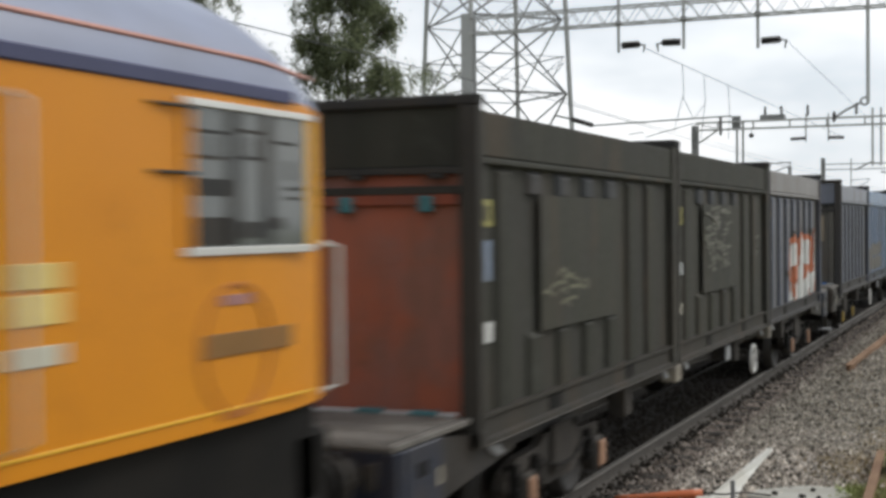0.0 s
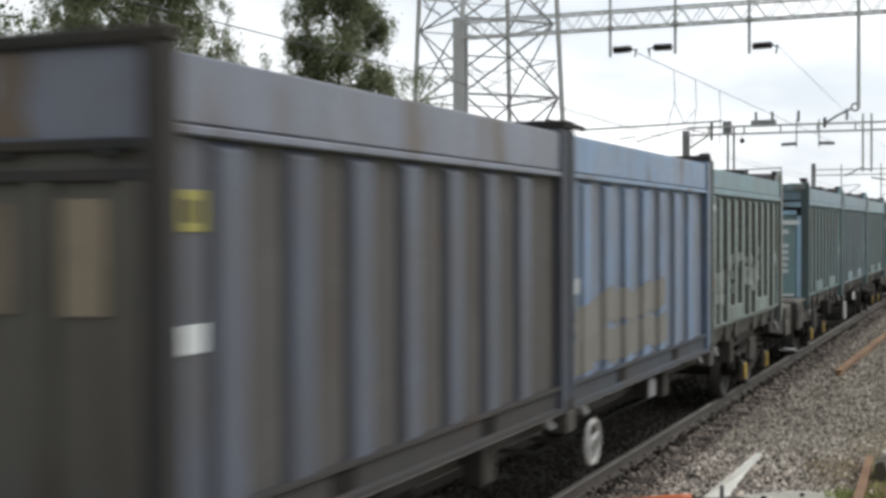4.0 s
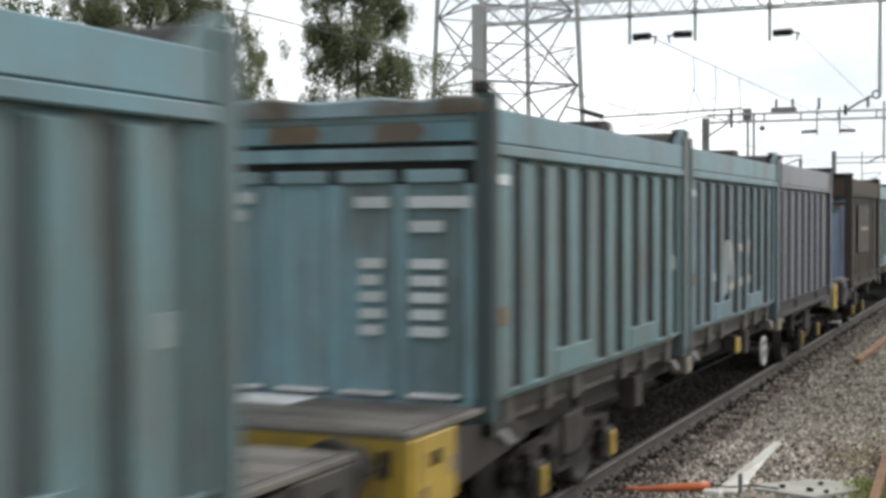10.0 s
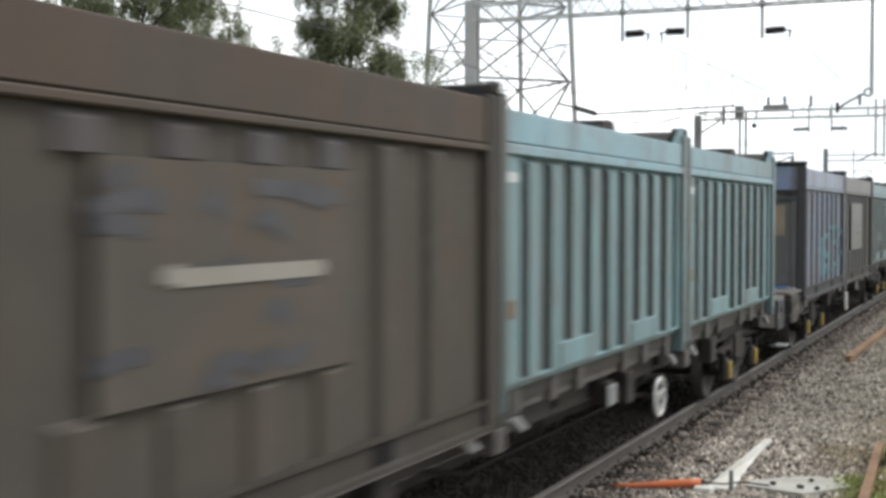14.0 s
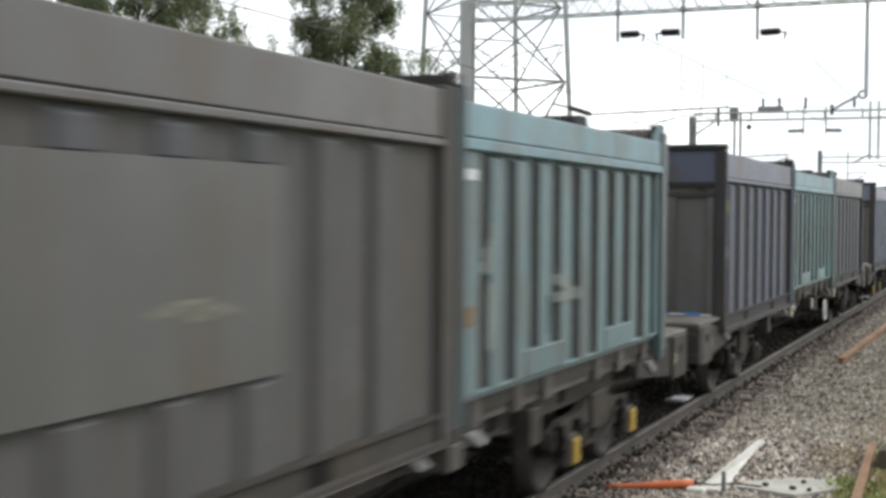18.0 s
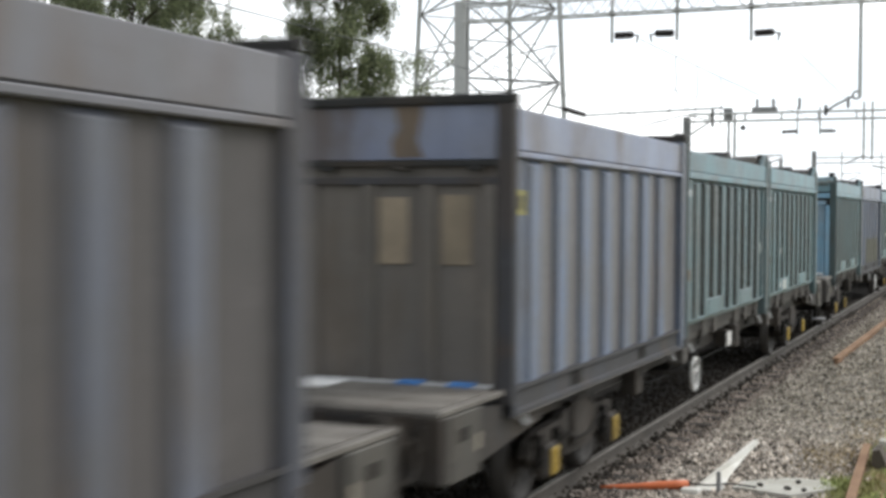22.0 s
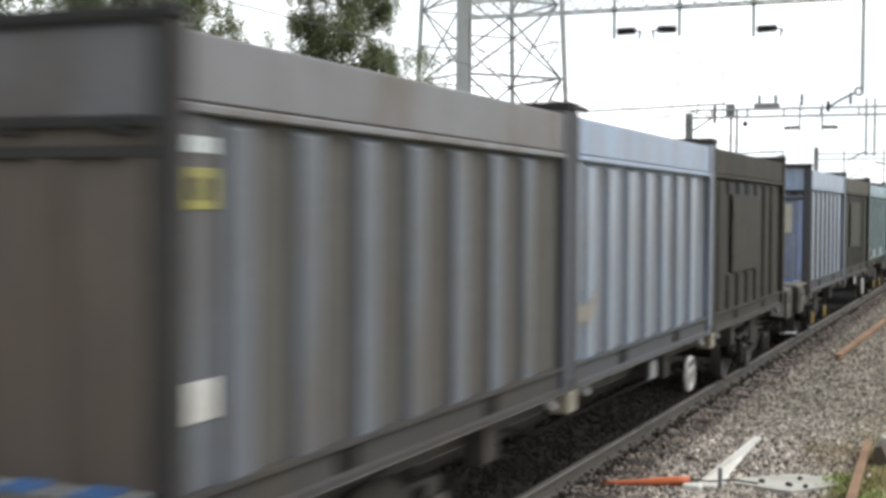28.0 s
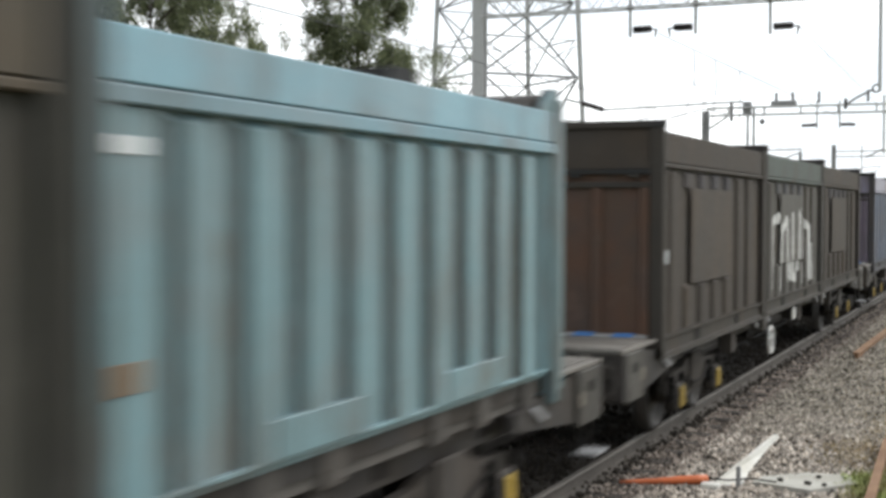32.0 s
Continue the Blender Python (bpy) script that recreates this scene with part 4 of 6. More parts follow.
def wavy_beam(seed, rise):
    """A folded sheet lying along the head of an end wall."""
    def build():
        bm = bmesh.new()
        n = 18
        rows = []
        for k in range(n + 1):
            x = -1.22 + 2.44 * k / n
            t = 3.44 + rise * (0.45 + 0.55 * noise.noise((x * 2.3, seed * 3.1, 0)))
            rows.append([bm.verts.new(p) for p in ((x, -0.012, 3.36), (x, -0.02, t - 0.02), (x, 0.03, t), (x, 0.16, t - 0.02), (x, 0.17, 3.36))])
        for a, b in zip(rows, rows[1:]):
            for i in range(4):
                bm.faces.new((a[i], b[i], b[i + 1], a[i + 1]))
        return bm
    return build


def make_box(kind, side, head, end, end_style, label, near_extra=(), dirt=(0.085, 0.075, 0.065), hollow=None, streak=0.45):
    """A 20 ft open-top container. kind: 'ribbed', 'panel' or 'teal'."""
    c = thing("container", (0, 0, BASE), label, "freight container", "containers on the train")
    shine = 0.33 if side == SILVER else 0.48  # a fresher, glossier coat
    body, hd, ed = paint(side, 0.25 if side == SILVER else streak, dirt, shine, 0.25 if side == SILVER else 0.55), paint(tuple(k * v for k, v in zip((1.12, 1.2, 1.3), head)) if kind == "teal" else head, streak * 0.6, dirt, stain=0.5 if kind == "teal" else 0.2 if side == SILVER else 0.8), paint(tuple(1.6 * v for v in end), streak, dirt, stain=0.45)
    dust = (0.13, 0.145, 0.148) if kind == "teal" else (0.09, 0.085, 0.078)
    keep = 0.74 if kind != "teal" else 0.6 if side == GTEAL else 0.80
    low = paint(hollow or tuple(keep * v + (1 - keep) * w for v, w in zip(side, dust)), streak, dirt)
    frame_paint = paint(tuple(0.16 * v + 0.84 * w for v, w in zip(side, (0.056, 0.051, 0.045))), 0.5, dirt)
    teal_post = paint(tuple(0.35 * v + 0.65 * w for v, w in zip(side, (0.045, 0.043, 0.040))), streak, dirt)
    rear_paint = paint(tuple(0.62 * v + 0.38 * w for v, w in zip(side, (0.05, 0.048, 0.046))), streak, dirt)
    # flank film colour: dust, with the dim side's shade mixed in
    film_dark = 0.88 if kind == "teal" else 0.35 if kind == "panel" else 0.5
    film_paint = paint(tuple((1 - film_dark) * v + film_dark * w for v, w in zip(side, (0.040, 0.036, 0.032))), 0.3, dirt, 0.85)
    teal = kind == "teal"
    plane = 1.193 if teal else 1.204 if kind == "panel" else 1.201
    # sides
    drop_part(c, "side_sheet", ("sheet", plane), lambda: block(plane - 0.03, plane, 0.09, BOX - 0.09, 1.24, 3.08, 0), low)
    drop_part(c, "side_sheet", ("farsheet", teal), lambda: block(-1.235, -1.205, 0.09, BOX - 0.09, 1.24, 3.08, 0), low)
    if teal:
        drop_part(c, "end_sheet", "flat", lambda: block(1.194, 1.238, 0.09, 0.50, 1.30, 3.05, 0.004), body, "flat sheet beside the corner post")
        drop_part(c, "end_sheet", "tflat2", lambda: block(1.194, 1.236, 5.72, BOX - 0.19, 1.30, 3.05, 0.004), body, "flat sheet beside the corner post")
        for k in range(9):
            y = 0.80 + 0.565 * k
            short = 1.60 < y < 2.60 or 3.90 < y < 4.90
            rib = drop_part(c, "rib", ("trib", short), rib_shape(0.25, 0.045, 0.052, 1.50 if short else 1.30, 3.05), body, at=(1.193, y, 0))
            drop_part(rib, "dust_crust", ("tfilm", short), leading_flank(0.25, 0.045, 0.052, 1.51 if short else 1.31, 3.045), film_paint, "dark brake dust and painted shade on the leading flank")
        for y0, y1 in ((1.49, 2.52), (3.75, 4.79)):
            drop_part(c, "pocket_plate", ("pp", y0), lambda: block(1.160, 1.25, y0, y1, 1.30, 1.515, 0.008), body, "flat plate over the fork pocket")
        for y in (0.55, 1.5, 2.25, 3.75, 4.55, 5.5):
            drop_part(c, "foot_bracket", ("fb", y), lambda: block(1.02, 1.19, y - 0.10, y + 0.10, 1.02, 1.282, 0.01), DUSTY, "dusty support bracket")
        drop_part(c, "bottom_rail", "tbr", lambda: block(1.06, 1.238, 0.1, BOX - 0.1, 1.284, 1.312, 0.004), body)
        drop_part(c, "inset_rail", "tir", lambda: block(1.05, 1.13, 0.1, BOX - 0.1, 1.03, 1.232, 0.006), DUSTY, "dusty rail set back under the side")
    else:
        drop_part(c, "end_sheet", "rflat", lambda: block(1.205, 1.228, 0.09, 0.385, 1.25, 3.05, 0.004), body, "flat sheet beside the corner post")
        p = kind == "panel"
        for k in range(7):
            y = 0.61 + 0.735 * k
            if p and 1.25 < y < 3.75:
                drop_part(c, "rib", "upper_rib", rib_shape(0.29, 0.035, 0.042, 2.86, 3.05), paint(tuple(0.72 * v + 0.28 * w for v, w in zip(side, (0.12, 0.13, 0.175))), streak, dirt), at=(plane, y, 0))
                drop_part(c, "rib", "lower_rib", rib_shape(0.29, 0.035, 0.042, 1.25, 1.755), body, at=(plane, y, 0))
            else:
                rib = drop_part(c, "rib", ("rib", p), rib_shape(0.29, 0.035, 0.042 if p else 0.045, 1.25, 3.05), body, at=(plane, y, 0))
                drop_part(rib, "dust_crust", ("film_paint", p), leading_flank(0.29, 0.035, 0.042 if p else 0.045, 1.26, 3.045), film_paint, "dark brake dust and painted shade on the leading flank")
        if p:
            drop_part(c, "side_plate", "plate", lambda: block(1.2465, 1.256, 1.40, 3.74, 1.75, 2.85, 0.002), paint(tuple(1.10 * v + 0.004 for v in side), streak, dirt), "large flat plate welded over the ribs")
        drop_part(c, "bottom_rail", "br", lambda: prism(bmesh.new(), [(1.10, 1.02), (1.272, 1.02), (1.272, 1.055), (1.232, 1.068), (1.232, 1.205), (1.262, 1.218), (1.262, 1.25), (1.10, 1.25)], "y", 0.06, 5.998), frame_paint, "channel rail along the foot of the side")
        # paler lip: dust, and the light its edge catches, put in the colour
        drop_part(c, "rail_lip", "brl", lambda: block(1.10, 1.275, 0.06, 5.998, 1.008, 1.0195, 0.003), DUSTY, "dusty lower lip of the rail, coloured paler as if lit")
        for y0 in (1.66, 4.04):
            drop_part(c, "fork_pocket", ("fp", y0), lambda: block(1.215, 1.238, y0, y0 + 0.30, 1.075, 1.20, 0), BLACK, "dark fork pocket")
    drop_part(c, "bottom_rail", "fbr", lambda: block(-1.262, -1.14, 0.06, 5.998, 1.02, 1.25, 0.01), frame_paint)
    # head boards in two steps
    z_mid = 3.14 if teal else 3.105
    z_top = 3.395 if teal else 3.44
    drop_part(c, "head_board", ("hu", teal), lambda: block(1.19, 1.258, 0.07, BOX - 0.07, z_mid + 0.008, z_top, 0.008), hd)
    drop_part(c, "head_flange", ("hl", teal), lambda: block(1.10, 1.27, 0.07, BOX - 0.07, 3.055, z_mid, 0.010), hd)
    drop_part(c, "head_board", ("hf", teal), lambda: block(-1.258, -1.19, 0.07, BOX - 0.07, 3.055, z_top, 0.008), hd)
    # corner posts with horns
    for y in (0.045, BOX - 0.045):
        for s in (1, -1):
            top = 3.50 if teal else 3.47
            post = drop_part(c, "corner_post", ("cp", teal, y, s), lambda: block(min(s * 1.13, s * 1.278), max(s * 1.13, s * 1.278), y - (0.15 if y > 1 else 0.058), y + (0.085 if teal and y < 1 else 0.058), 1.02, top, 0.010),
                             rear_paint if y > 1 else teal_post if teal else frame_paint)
            if teal:
                drop_part(post, "horn", ("horn", y, s), lambda: block(min(s * 1.10, s * 1.24), max(s * 1.10, s * 1.24), y - 0.06, y + 0.06, 3.505, 3.59, 0.016), TARP, "dark lifting horn")
            drop_part(post, "corner_casting", ("cc", y, s), lambda: block(min(s * 1.12, s * 1.284), max(s * 1.12, s * 1.284), y - 0.058, y + 0.058, 1.015, 1.13, 0.010),
                      frame_paint)
    # floor, load cover and rear wall
    drop_part(c, "floor", "floor", lambda: block(-1.2, 1.16, 0.1, BOX - 0.1, 1.12, 1.235, 0), DARK_STEEL)
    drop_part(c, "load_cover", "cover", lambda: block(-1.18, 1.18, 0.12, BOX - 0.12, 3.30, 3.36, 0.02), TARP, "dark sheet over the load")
    drop_part(c, "rear_wall", "rear", lambda: block(-1.12, 1.12, BOX - 0.08, BOX - 0.04, 1.03, 3.46, 0), ed)
    # end beams
    for y0, y1 in ((0.0, 0.09), (BOX - 0.09, BOX)):
        if teal:
            drop_part(c, "end_beam", ("teb", y0), lambda: block(-1.10, 1.10, y0 + 0.01, y1, 3.30, 3.40, 0.01), body)
        else:
            drop_part(c, "end_beam", ("eb", y0), lambda: block(-1.285, 1.285, y0 - 0.012, y1 + 0.012, 3.472, 3.555, 0.014), TARP, "dark capping beam")
    if end_style:
        front_end(c, kind, body, hd, ed, frame_paint, end_style, end, streak, dirt)
    if teal:
        drop_part(c, "tarpaulin_roll", "troll", lambda: prism(bmesh.new(), [(5.40, 3.35), (5.48, 3.42), (5.70, 3.44), (5.82, 3.51), (5.96, 3.55), (5.96, 3.35)], "x", 0.55, 1.12), TARP, "rolled dark tarpaulin rising to the post")
        drop_part(c, "gusset", "gusset", lambda: prism(bmesh.new(), [(5.60, 3.39), (5.965, 3.39), (5.965, 3.59), (5.90, 3.59)], "x", 1.20, 1.25), body, "triangular gusset beside the post")
        drop_part(c, "tarpaulin_lump", "tlump", lambda: prism(bmesh.new(), [(3.0, 3.36), (3.04, 3.49), (3.2, 3.51), (3.42, 3.50), (3.5, 3.36)], "x", 0.75, 1.15), TARP, "folded lump of tarpaulin")
    flat = [e for item in near_extra for e in (item if isinstance(item, list) else [item])]
    for name, key, build, mat, lab in flat:
        drop_part(c, name, key, build, mat, lab)
    return c


def bars(cols, x0, z0, widths, h=0.06, gap=0.05):
    """Rows of short bars in place of lettering, on the end wall at x0, from z0 down."""
    def build():
        bm = bmesh.new()
        z = z0
        for w in widths:
            cuboid(bm, x0, x0 + w, -0.006, 0.0, z - h, z)
            z -= h + gap
        return bm
    return build


STAIN = paint((0.17, 0.125, 0.085), 0.4)
BAY_TINTS = [(1.3, 1.36, 1.24), (1.45, 1.52, 1.38), (1.15, 1.42, 1.66), (1.28, 1.3, 1.06)]  # doors repainted at different times


def front_end(c, kind, body, hd, ed, frame_paint, style, end, streak, dirt):
    """The wall that faces forward on the first container of a wagon."""
    if kind == "teal":
        drop_part(c, "tarpaulin_fold", ("wt", style), wavy_beam(1.0 if style == "text" else 2.0, 0.12), TARP_TEAL, "crumpled faded tarpaulin with rust stains")
        drop_part(c, "end_board", "tb1", lambda: block(-1.13, 1.13, 0.02, 0.06, 3.16, 3.36, 0.006), hd)
        drop_part(c, "end_board", "tb2", lambda: block(-1.13, 1.13, 0.0, 0.05, 3.02, 3.12, 0.006), ed)
        for k in range(4):
            x = -1.10 + 0.56 * k
            drop_part(c, "hinge_plate", ("hp", k), lambda: block(x, x + 0.46, -0.01, 0.05, 2.86, 2.955, 0.008), ed)
            tint = BAY_TINTS[k] if end == BLUEDOOR else (1.5, 1.5, 1.5)
            bay = paint(tuple(v * w for v, w in zip(end, tint)), streak, dirt, stain=0.45)
            drop_part(c, "end_bay", ("bay", k), lambda: block(x - 0.01, x + 0.44, 0.035, 0.065, 1.26, 2.86, 0.004), bay)
            drop_part(c, "end_rib", ("erib", k), lambda: prism(bmesh.new(), [(x + 0.44, 0.06), (x + 0.47, -0.004), (x + 0.55, -0.004), (x + 0.58, 0.06)], "z", 1.26, 2.85), ed)
            drop_part(c, "sill_plate", ("sp", k), lambda: block(x + 0.02, x + 0.42, -0.03, 0.03, 1.27, 1.305, 0.006), SHEET, "pale worn sill edge")
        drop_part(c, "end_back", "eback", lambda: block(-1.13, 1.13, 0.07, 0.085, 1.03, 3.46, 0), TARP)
        drop_part(c, "end_sill", "esill", lambda: block(-1.13, 1.13, -0.02, 0.06, 1.03, 1.25, 0.008), ed)
        drop_part(c, "end_placard", "eplac", lambda: block(0.82, 1.03, -0.03, -0.021, 1.08, 1.20, 0.002), WHITE, "small white placard")
        for k, (x0, x1) in enumerate(((-0.62, -0.12), (0.30, 0.74))):
            drop_part(c, "rust_stain", ("rst", k), lambda: prism(bmesh.new(), [(x0, 3.17), (x1 - 0.06, 3.165), (x1, 3.24), (x1 - 0.1, 3.355), (x0 + 0.12, 3.35), (x0 + 0.03, 3.28)], "y", 0.0155, 0.0195), STAIN, "spreading rust stain")
        if style == "text":
            for k, (x, z, ws) in enumerate([(0.60, 2.76, [0.5]), (0.62, 2.58, [0.26]), (0.62, 2.30, [0.27, 0.26, 0.27, 0.25, 0.27]), (0.16, 2.76, [0.28]),
                                            (0.2, 2.30, [0.19, 0.16, 0.19, 0.2, 0.17]), (-0.98, 2.80, [0.26, 0.2])]):
                drop_part(c, "lettering", ("tl", k), bars(1, x, z, ws, 0.085 if len(ws) < 3 else 0.075, 0.05), LABEL, "short pale bars of lettering")
        return
    drop_part(c, "end_board", "rb1", lambda: block(-1.14, 1.14, 0.03, 0.06, 3.04, 3.47, 0.004), hd, "upper board of the end wall")
    drop_part(c, "end_rail", "rr1", lambda: block(-1.14, 1.14, -0.012, 0.06, 2.985, 3.035, 0.006), TARP)
    drop_part(c, "end_rail", "rr2", lambda: block(-1.12, 1.12, 0.004, 0.06, 2.84, 2.90, 0.006), frame_paint)
    drop_part(c, "end_board", "rb2", lambda: block(-1.14, 1.14, 0.05, 0.075, 1.03, 3.0, 0), ed, "door sheet of the end wall")
    for x in (-1.0, -0.36, 0.3, 0.95):
        drop_part(c, "rail_bracket", ("rbk", x), lambda: block(x - 0.06, x + 0.06, -0.03, 0.03, 2.95, 2.985, 0.005), TARP)
    if style != "plain":
        for k in range(5):
            x = -1.12 + 0.53 * k
            drop_part(c, "end_rib", ("rrib", k), lambda: prism(bmesh.new(), [(x, 0.05), (x + 0.02, 0.0), (x + 0.11, 0.0), (x + 0.13, 0.05)], "z", 1.25, 2.84), ed)
    drop_part(c, "end_sill", "rsill", lambda: block(-1.14, 1.14, -0.02, 0.06, 1.03, 1.22, 0.008), frame_paint)
    drop_part(c, "sill_edge", "rsedge", lambda: block(-1.1, 1.1, -0.045, -0.015, 1.235, 1.262, 0.006), GALV, "worn pale sill edge")
    if "papers" in style:
        for k, (x, z0, z1) in enumerate([(0.09, 2.20, 2.74), (0.64, 2.20, 2.76)]):
            drop_part(c, "placard", ("pap", k), lambda: block(x, x + 0.26, 0.035, 0.049, z0, z1, 0.003), CREAM if sum(end) > 0.5 else TAN, "cream placard" if sum(end) > 0.5 else "dull tan placard")
        for k, (x0, x1) in enumerate(((0.22, 0.46), (-1.1, -0.98))):
            drop_part(c, "rust_stain", ("prs", k), lambda: prism(bmesh.new(), [(x0, 3.06), (x1 + 0.03, 3.06), (x1 - 0.03, 3.2), (x1, 3.34), (x1 + 0.02, 3.465), (x0 + 0.02, 3.465), (x0 + 0.05, 3.3), (x0 - 0.02, 3.18)], "y", 0.024, 0.0285), STAIN, "rust run down the end board")
        drop_part(c, "lettering", "plet", bars(1, -1.02, 3.36, [0.24, 0.2], 0.05, 0.03), LABEL, "short pale bars of lettering")
    if style in ("plain", "blue"):
        m = paint((0.30, 0.075, 0.04), 0.3)
        drop_part(c, "lock_bar", "redbar", lambda: block(-1.1, 1.1, 0.012, 0.05, 2.76, 2.86, 0.008), m, "red-brown cross bar")
        for x in (-0.5, 0.15, 0.8):
            drop_part(c, "latch", ("latch", x), lambda: block(x, x + 0.11, -0.01, 0.03, 2.71, 2.83, 0.008), TEAL_CLIP, "teal latch")
    clip = TEAL_CLIP if style == "plain" else BLUE_CLIP
    for x in (-0.95, 0.30, 0.74):
        drop_part(c, "clip", ("clip", x), lambda: block(x, x + 0.22, -0.06, 0.0, 1.20, 1.275, 0.010), clip, "bright clip on the sill")


def scrawl(kind, mat, strokes, width, key, label="sprayed scrawl", panel=None, lift=0.0):
    out = []
    for k, s in enumerate(strokes):
        wid = width[k] if isinstance(width, tuple) else width
        ys, zs = [p[0] for p in s], [p[1] for p in s]
        box = (max(0.1, min(ys) - wid), min(BOX - 0.1, max(ys) + wid), max(1.26, min(zs) - wid), min(3.03, max(zs) + wid))

        def build(s=s, box=box, wid=wid, k=k):
            bm = sprayed(kind, lambda y, z: near_line(y, z, s, wid * (1 + 0.18 * noise.noise((y * 6, z * 6, k)))), box[0], box[1], box[2], box[3], min(0.022, wid * 0.7), panel)
            bmesh.ops.translate(bm, verts=bm.verts, vec=(lift + 0.0004 * k, 0, 0))
            return bm
        out.append(("graffiti_stroke", (key, k), build, GRAFFITI[mat], label))
    return out


def plate(name, key, y0, y1, z0, z1, mat, label="", x=1.242):
    return (name, key, lambda: block(x - 0.02, x + 0.008, y0, y1, z0, z1, 0.003), mat, label)


PANEL = (1.38, 3.74, 1.75, 2.85)
STD = [plate("data_plate", "dp_white", 0.12, 0.36, 2.02, 2.16, LABEL, "small white data plate", 1.228)]
LOWPLATE = [plate("data_plate", "dp_low", 0.11, 0.37, 1.58, 1.78, WHITE, "white data plate low on the sheet", 1.228), plate("lettering", "dp_top", 0.11, 0.36, 2.87, 2.95, LABEL, "pale lettering bar", 1.228)]
YEL = [plate("sticker", "dp_yellow", 0.12, 0.36, 2.60, 2.80, STICKER, "yellow sticker with a dark middle", 1.228), plate("sticker_centre", "dp_yc", 0.19, 0.30, 2.645, 2.755, paint((0.13, 0.12, 0.05), 0.3), "", 1.231)]
BLUEP = [plate("data_panel", "dp_blue", 0.13, 0.34, 2.2, 2.5, paint((0.18, 0.25, 0.38), 0.3), "blue-grey data panel", 1.228)]
TSTD = [plate("lettering", "t_white", 0.12, 0.40, 2.84, 2.92, LABEL, "pale lettering bar", 1.240), plate("data_plate", "t_brown", 0.12, 0.36, 1.80, 1.94, BROWN_PLATE, "rusty brown data plate", 1.240)]
TPALE = [plate("worn_patch", "t_pale2", 5.40, 5.54, 2.02, 2.18, paint((0.25, 0.31, 0.31), 0.4), "pale worn patch", 1.238)]

rnd = random.Random(7)


def wave(y0, y1, z, amp, n=9, seed=0):
    r = random.Random(seed)
    return [(y0 + (y1 - y0) * k / n, z + amp * (r.random() - 0.5) * 2) for k in range(n + 1)]


def letters(y0, y1, z0, z1, n, seed):
    """Round fat letter shapes that spell nothing."""
    r = random.Random(seed)
    out = []
    w = (y1 - y0) / n
    for k in range(n):
        a, b = y0 + w * k + 0.12 * w, y0 + w * (k + 1) - 0.12 * w
        m = (z0 + z1) / 2 + r.uniform(-0.1, 0.1)
        out += [[(a, z0), (a, z1)], [(a, z1), (b, z1 - 0.15), (b, m), (a, m)], [(b, m), (b + 0.02, z0)]][: 2 + k % 2]
    return out


OLIVE, DGREY, PURPLE, BROWN = (0.046, 0.0465, 0.0365), (0.108, 0.122, 0.165), (0.136, 0.155, 0.212), (0.094, 0.079, 0.066)
BLUE, SILVER, SLATE = (0.175, 0.26, 0.41), (0.235, 0.288, 0.392), (0.155, 0.195, 0.28)
TEAL, TEALB, LTEAL, GTEAL = (0.138, 0.238, 0.258), (0.145, 0.236, 0.285), (0.178, 0.300, 0.330), (0.20, 0.262, 0.25)
DTEAL = (0.140, 0.218, 0.238)
DBROWN = (0.066, 0.055, 0.046)
BLUEDOOR = (0.20, 0.31, 0.40)
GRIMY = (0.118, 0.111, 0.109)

def scribble(n, y0, y1, z0, z1, seed):
    """Short loose flicks of paint, most of them level."""
    r = random.Random(seed)
    out = []
    for _ in range(n):
        y, z, w = r.uniform(y0, y1 - 0.3), r.uniform(z0, z1), r.uniform(0.12, 0.45)
        out.append([(y, z), (y + w / 2, z + r.uniform(-0.02, 0.05)), (y + w, z + r.uniform(-0.05, 0.06))])
    return out


SCRIBBLE = scribble(64, 1.42, 3.2, 2.02, 2.80, 22) + [[(4.9, 2.15), (5.3, 2.25), (5.5, 2.5)], [(4.95, 2.4), (5.5, 2.42)]]
fill = [[(2.43, 1.29), (2.41, 2.04), (2.75, 2.12), (3.07, 2.04), (3.11, 1.29)], [(2.52, 1.94), (3.04, 1.93)], [(2.43, 1.40), (3.11, 1.41)], [(3.55, 2.25), (3.44, 1.30)], [(3.72, 2.05), (3.68, 1.32)],
        [(4.14, 2.20), (4.72, 2.17)], [(4.14, 1.98), (4.66, 1.95)], [(4.02, 1.34), (4.28, 1.60)], [(4.37, 1.38), (5.22, 1.43)], [(4.83, 1.58), (5.20, 1.62)], [(5.22, 2.33), (5.17, 1.80)]]
FILL_W = (0.15, 0.11, 0.17, 0.13, 0.07, 0.11, 0.13, 0.12, 0.12, 0.09, 0.09)
edge = [[(2.35, 1.59), (2.36, 2.06), (2.75, 2.20), (3.15, 2.10), (3.22, 1.29)], [(3.55, 2.25), (3.42, 1.30)], [(3.79, 2.22), (3.89, 1.60)], [(4.09, 2.20), (4.79, 2.18), (4.77, 1.90), (4.14, 1.86)], [(3.95, 1.42), (4.32, 1.68), (4.78, 1.64), (5.22, 1.75)], [(5.22, 2.35), (5.20, 1.45)]]
EDGE_W = (0.20, 0.20, 0.14, 0.19, 0.15, 0.16)
blobs = [[(2.66, 1.75), (2.96, 1.72)], [(2.50, 1.65), (2.70, 1.58)], [(4.41, 1.28), (4.55, 1.44)], [(5.01, 1.30), (5.13, 1.50)], [(2.61, 1.57), (2.67, 1.28)]]
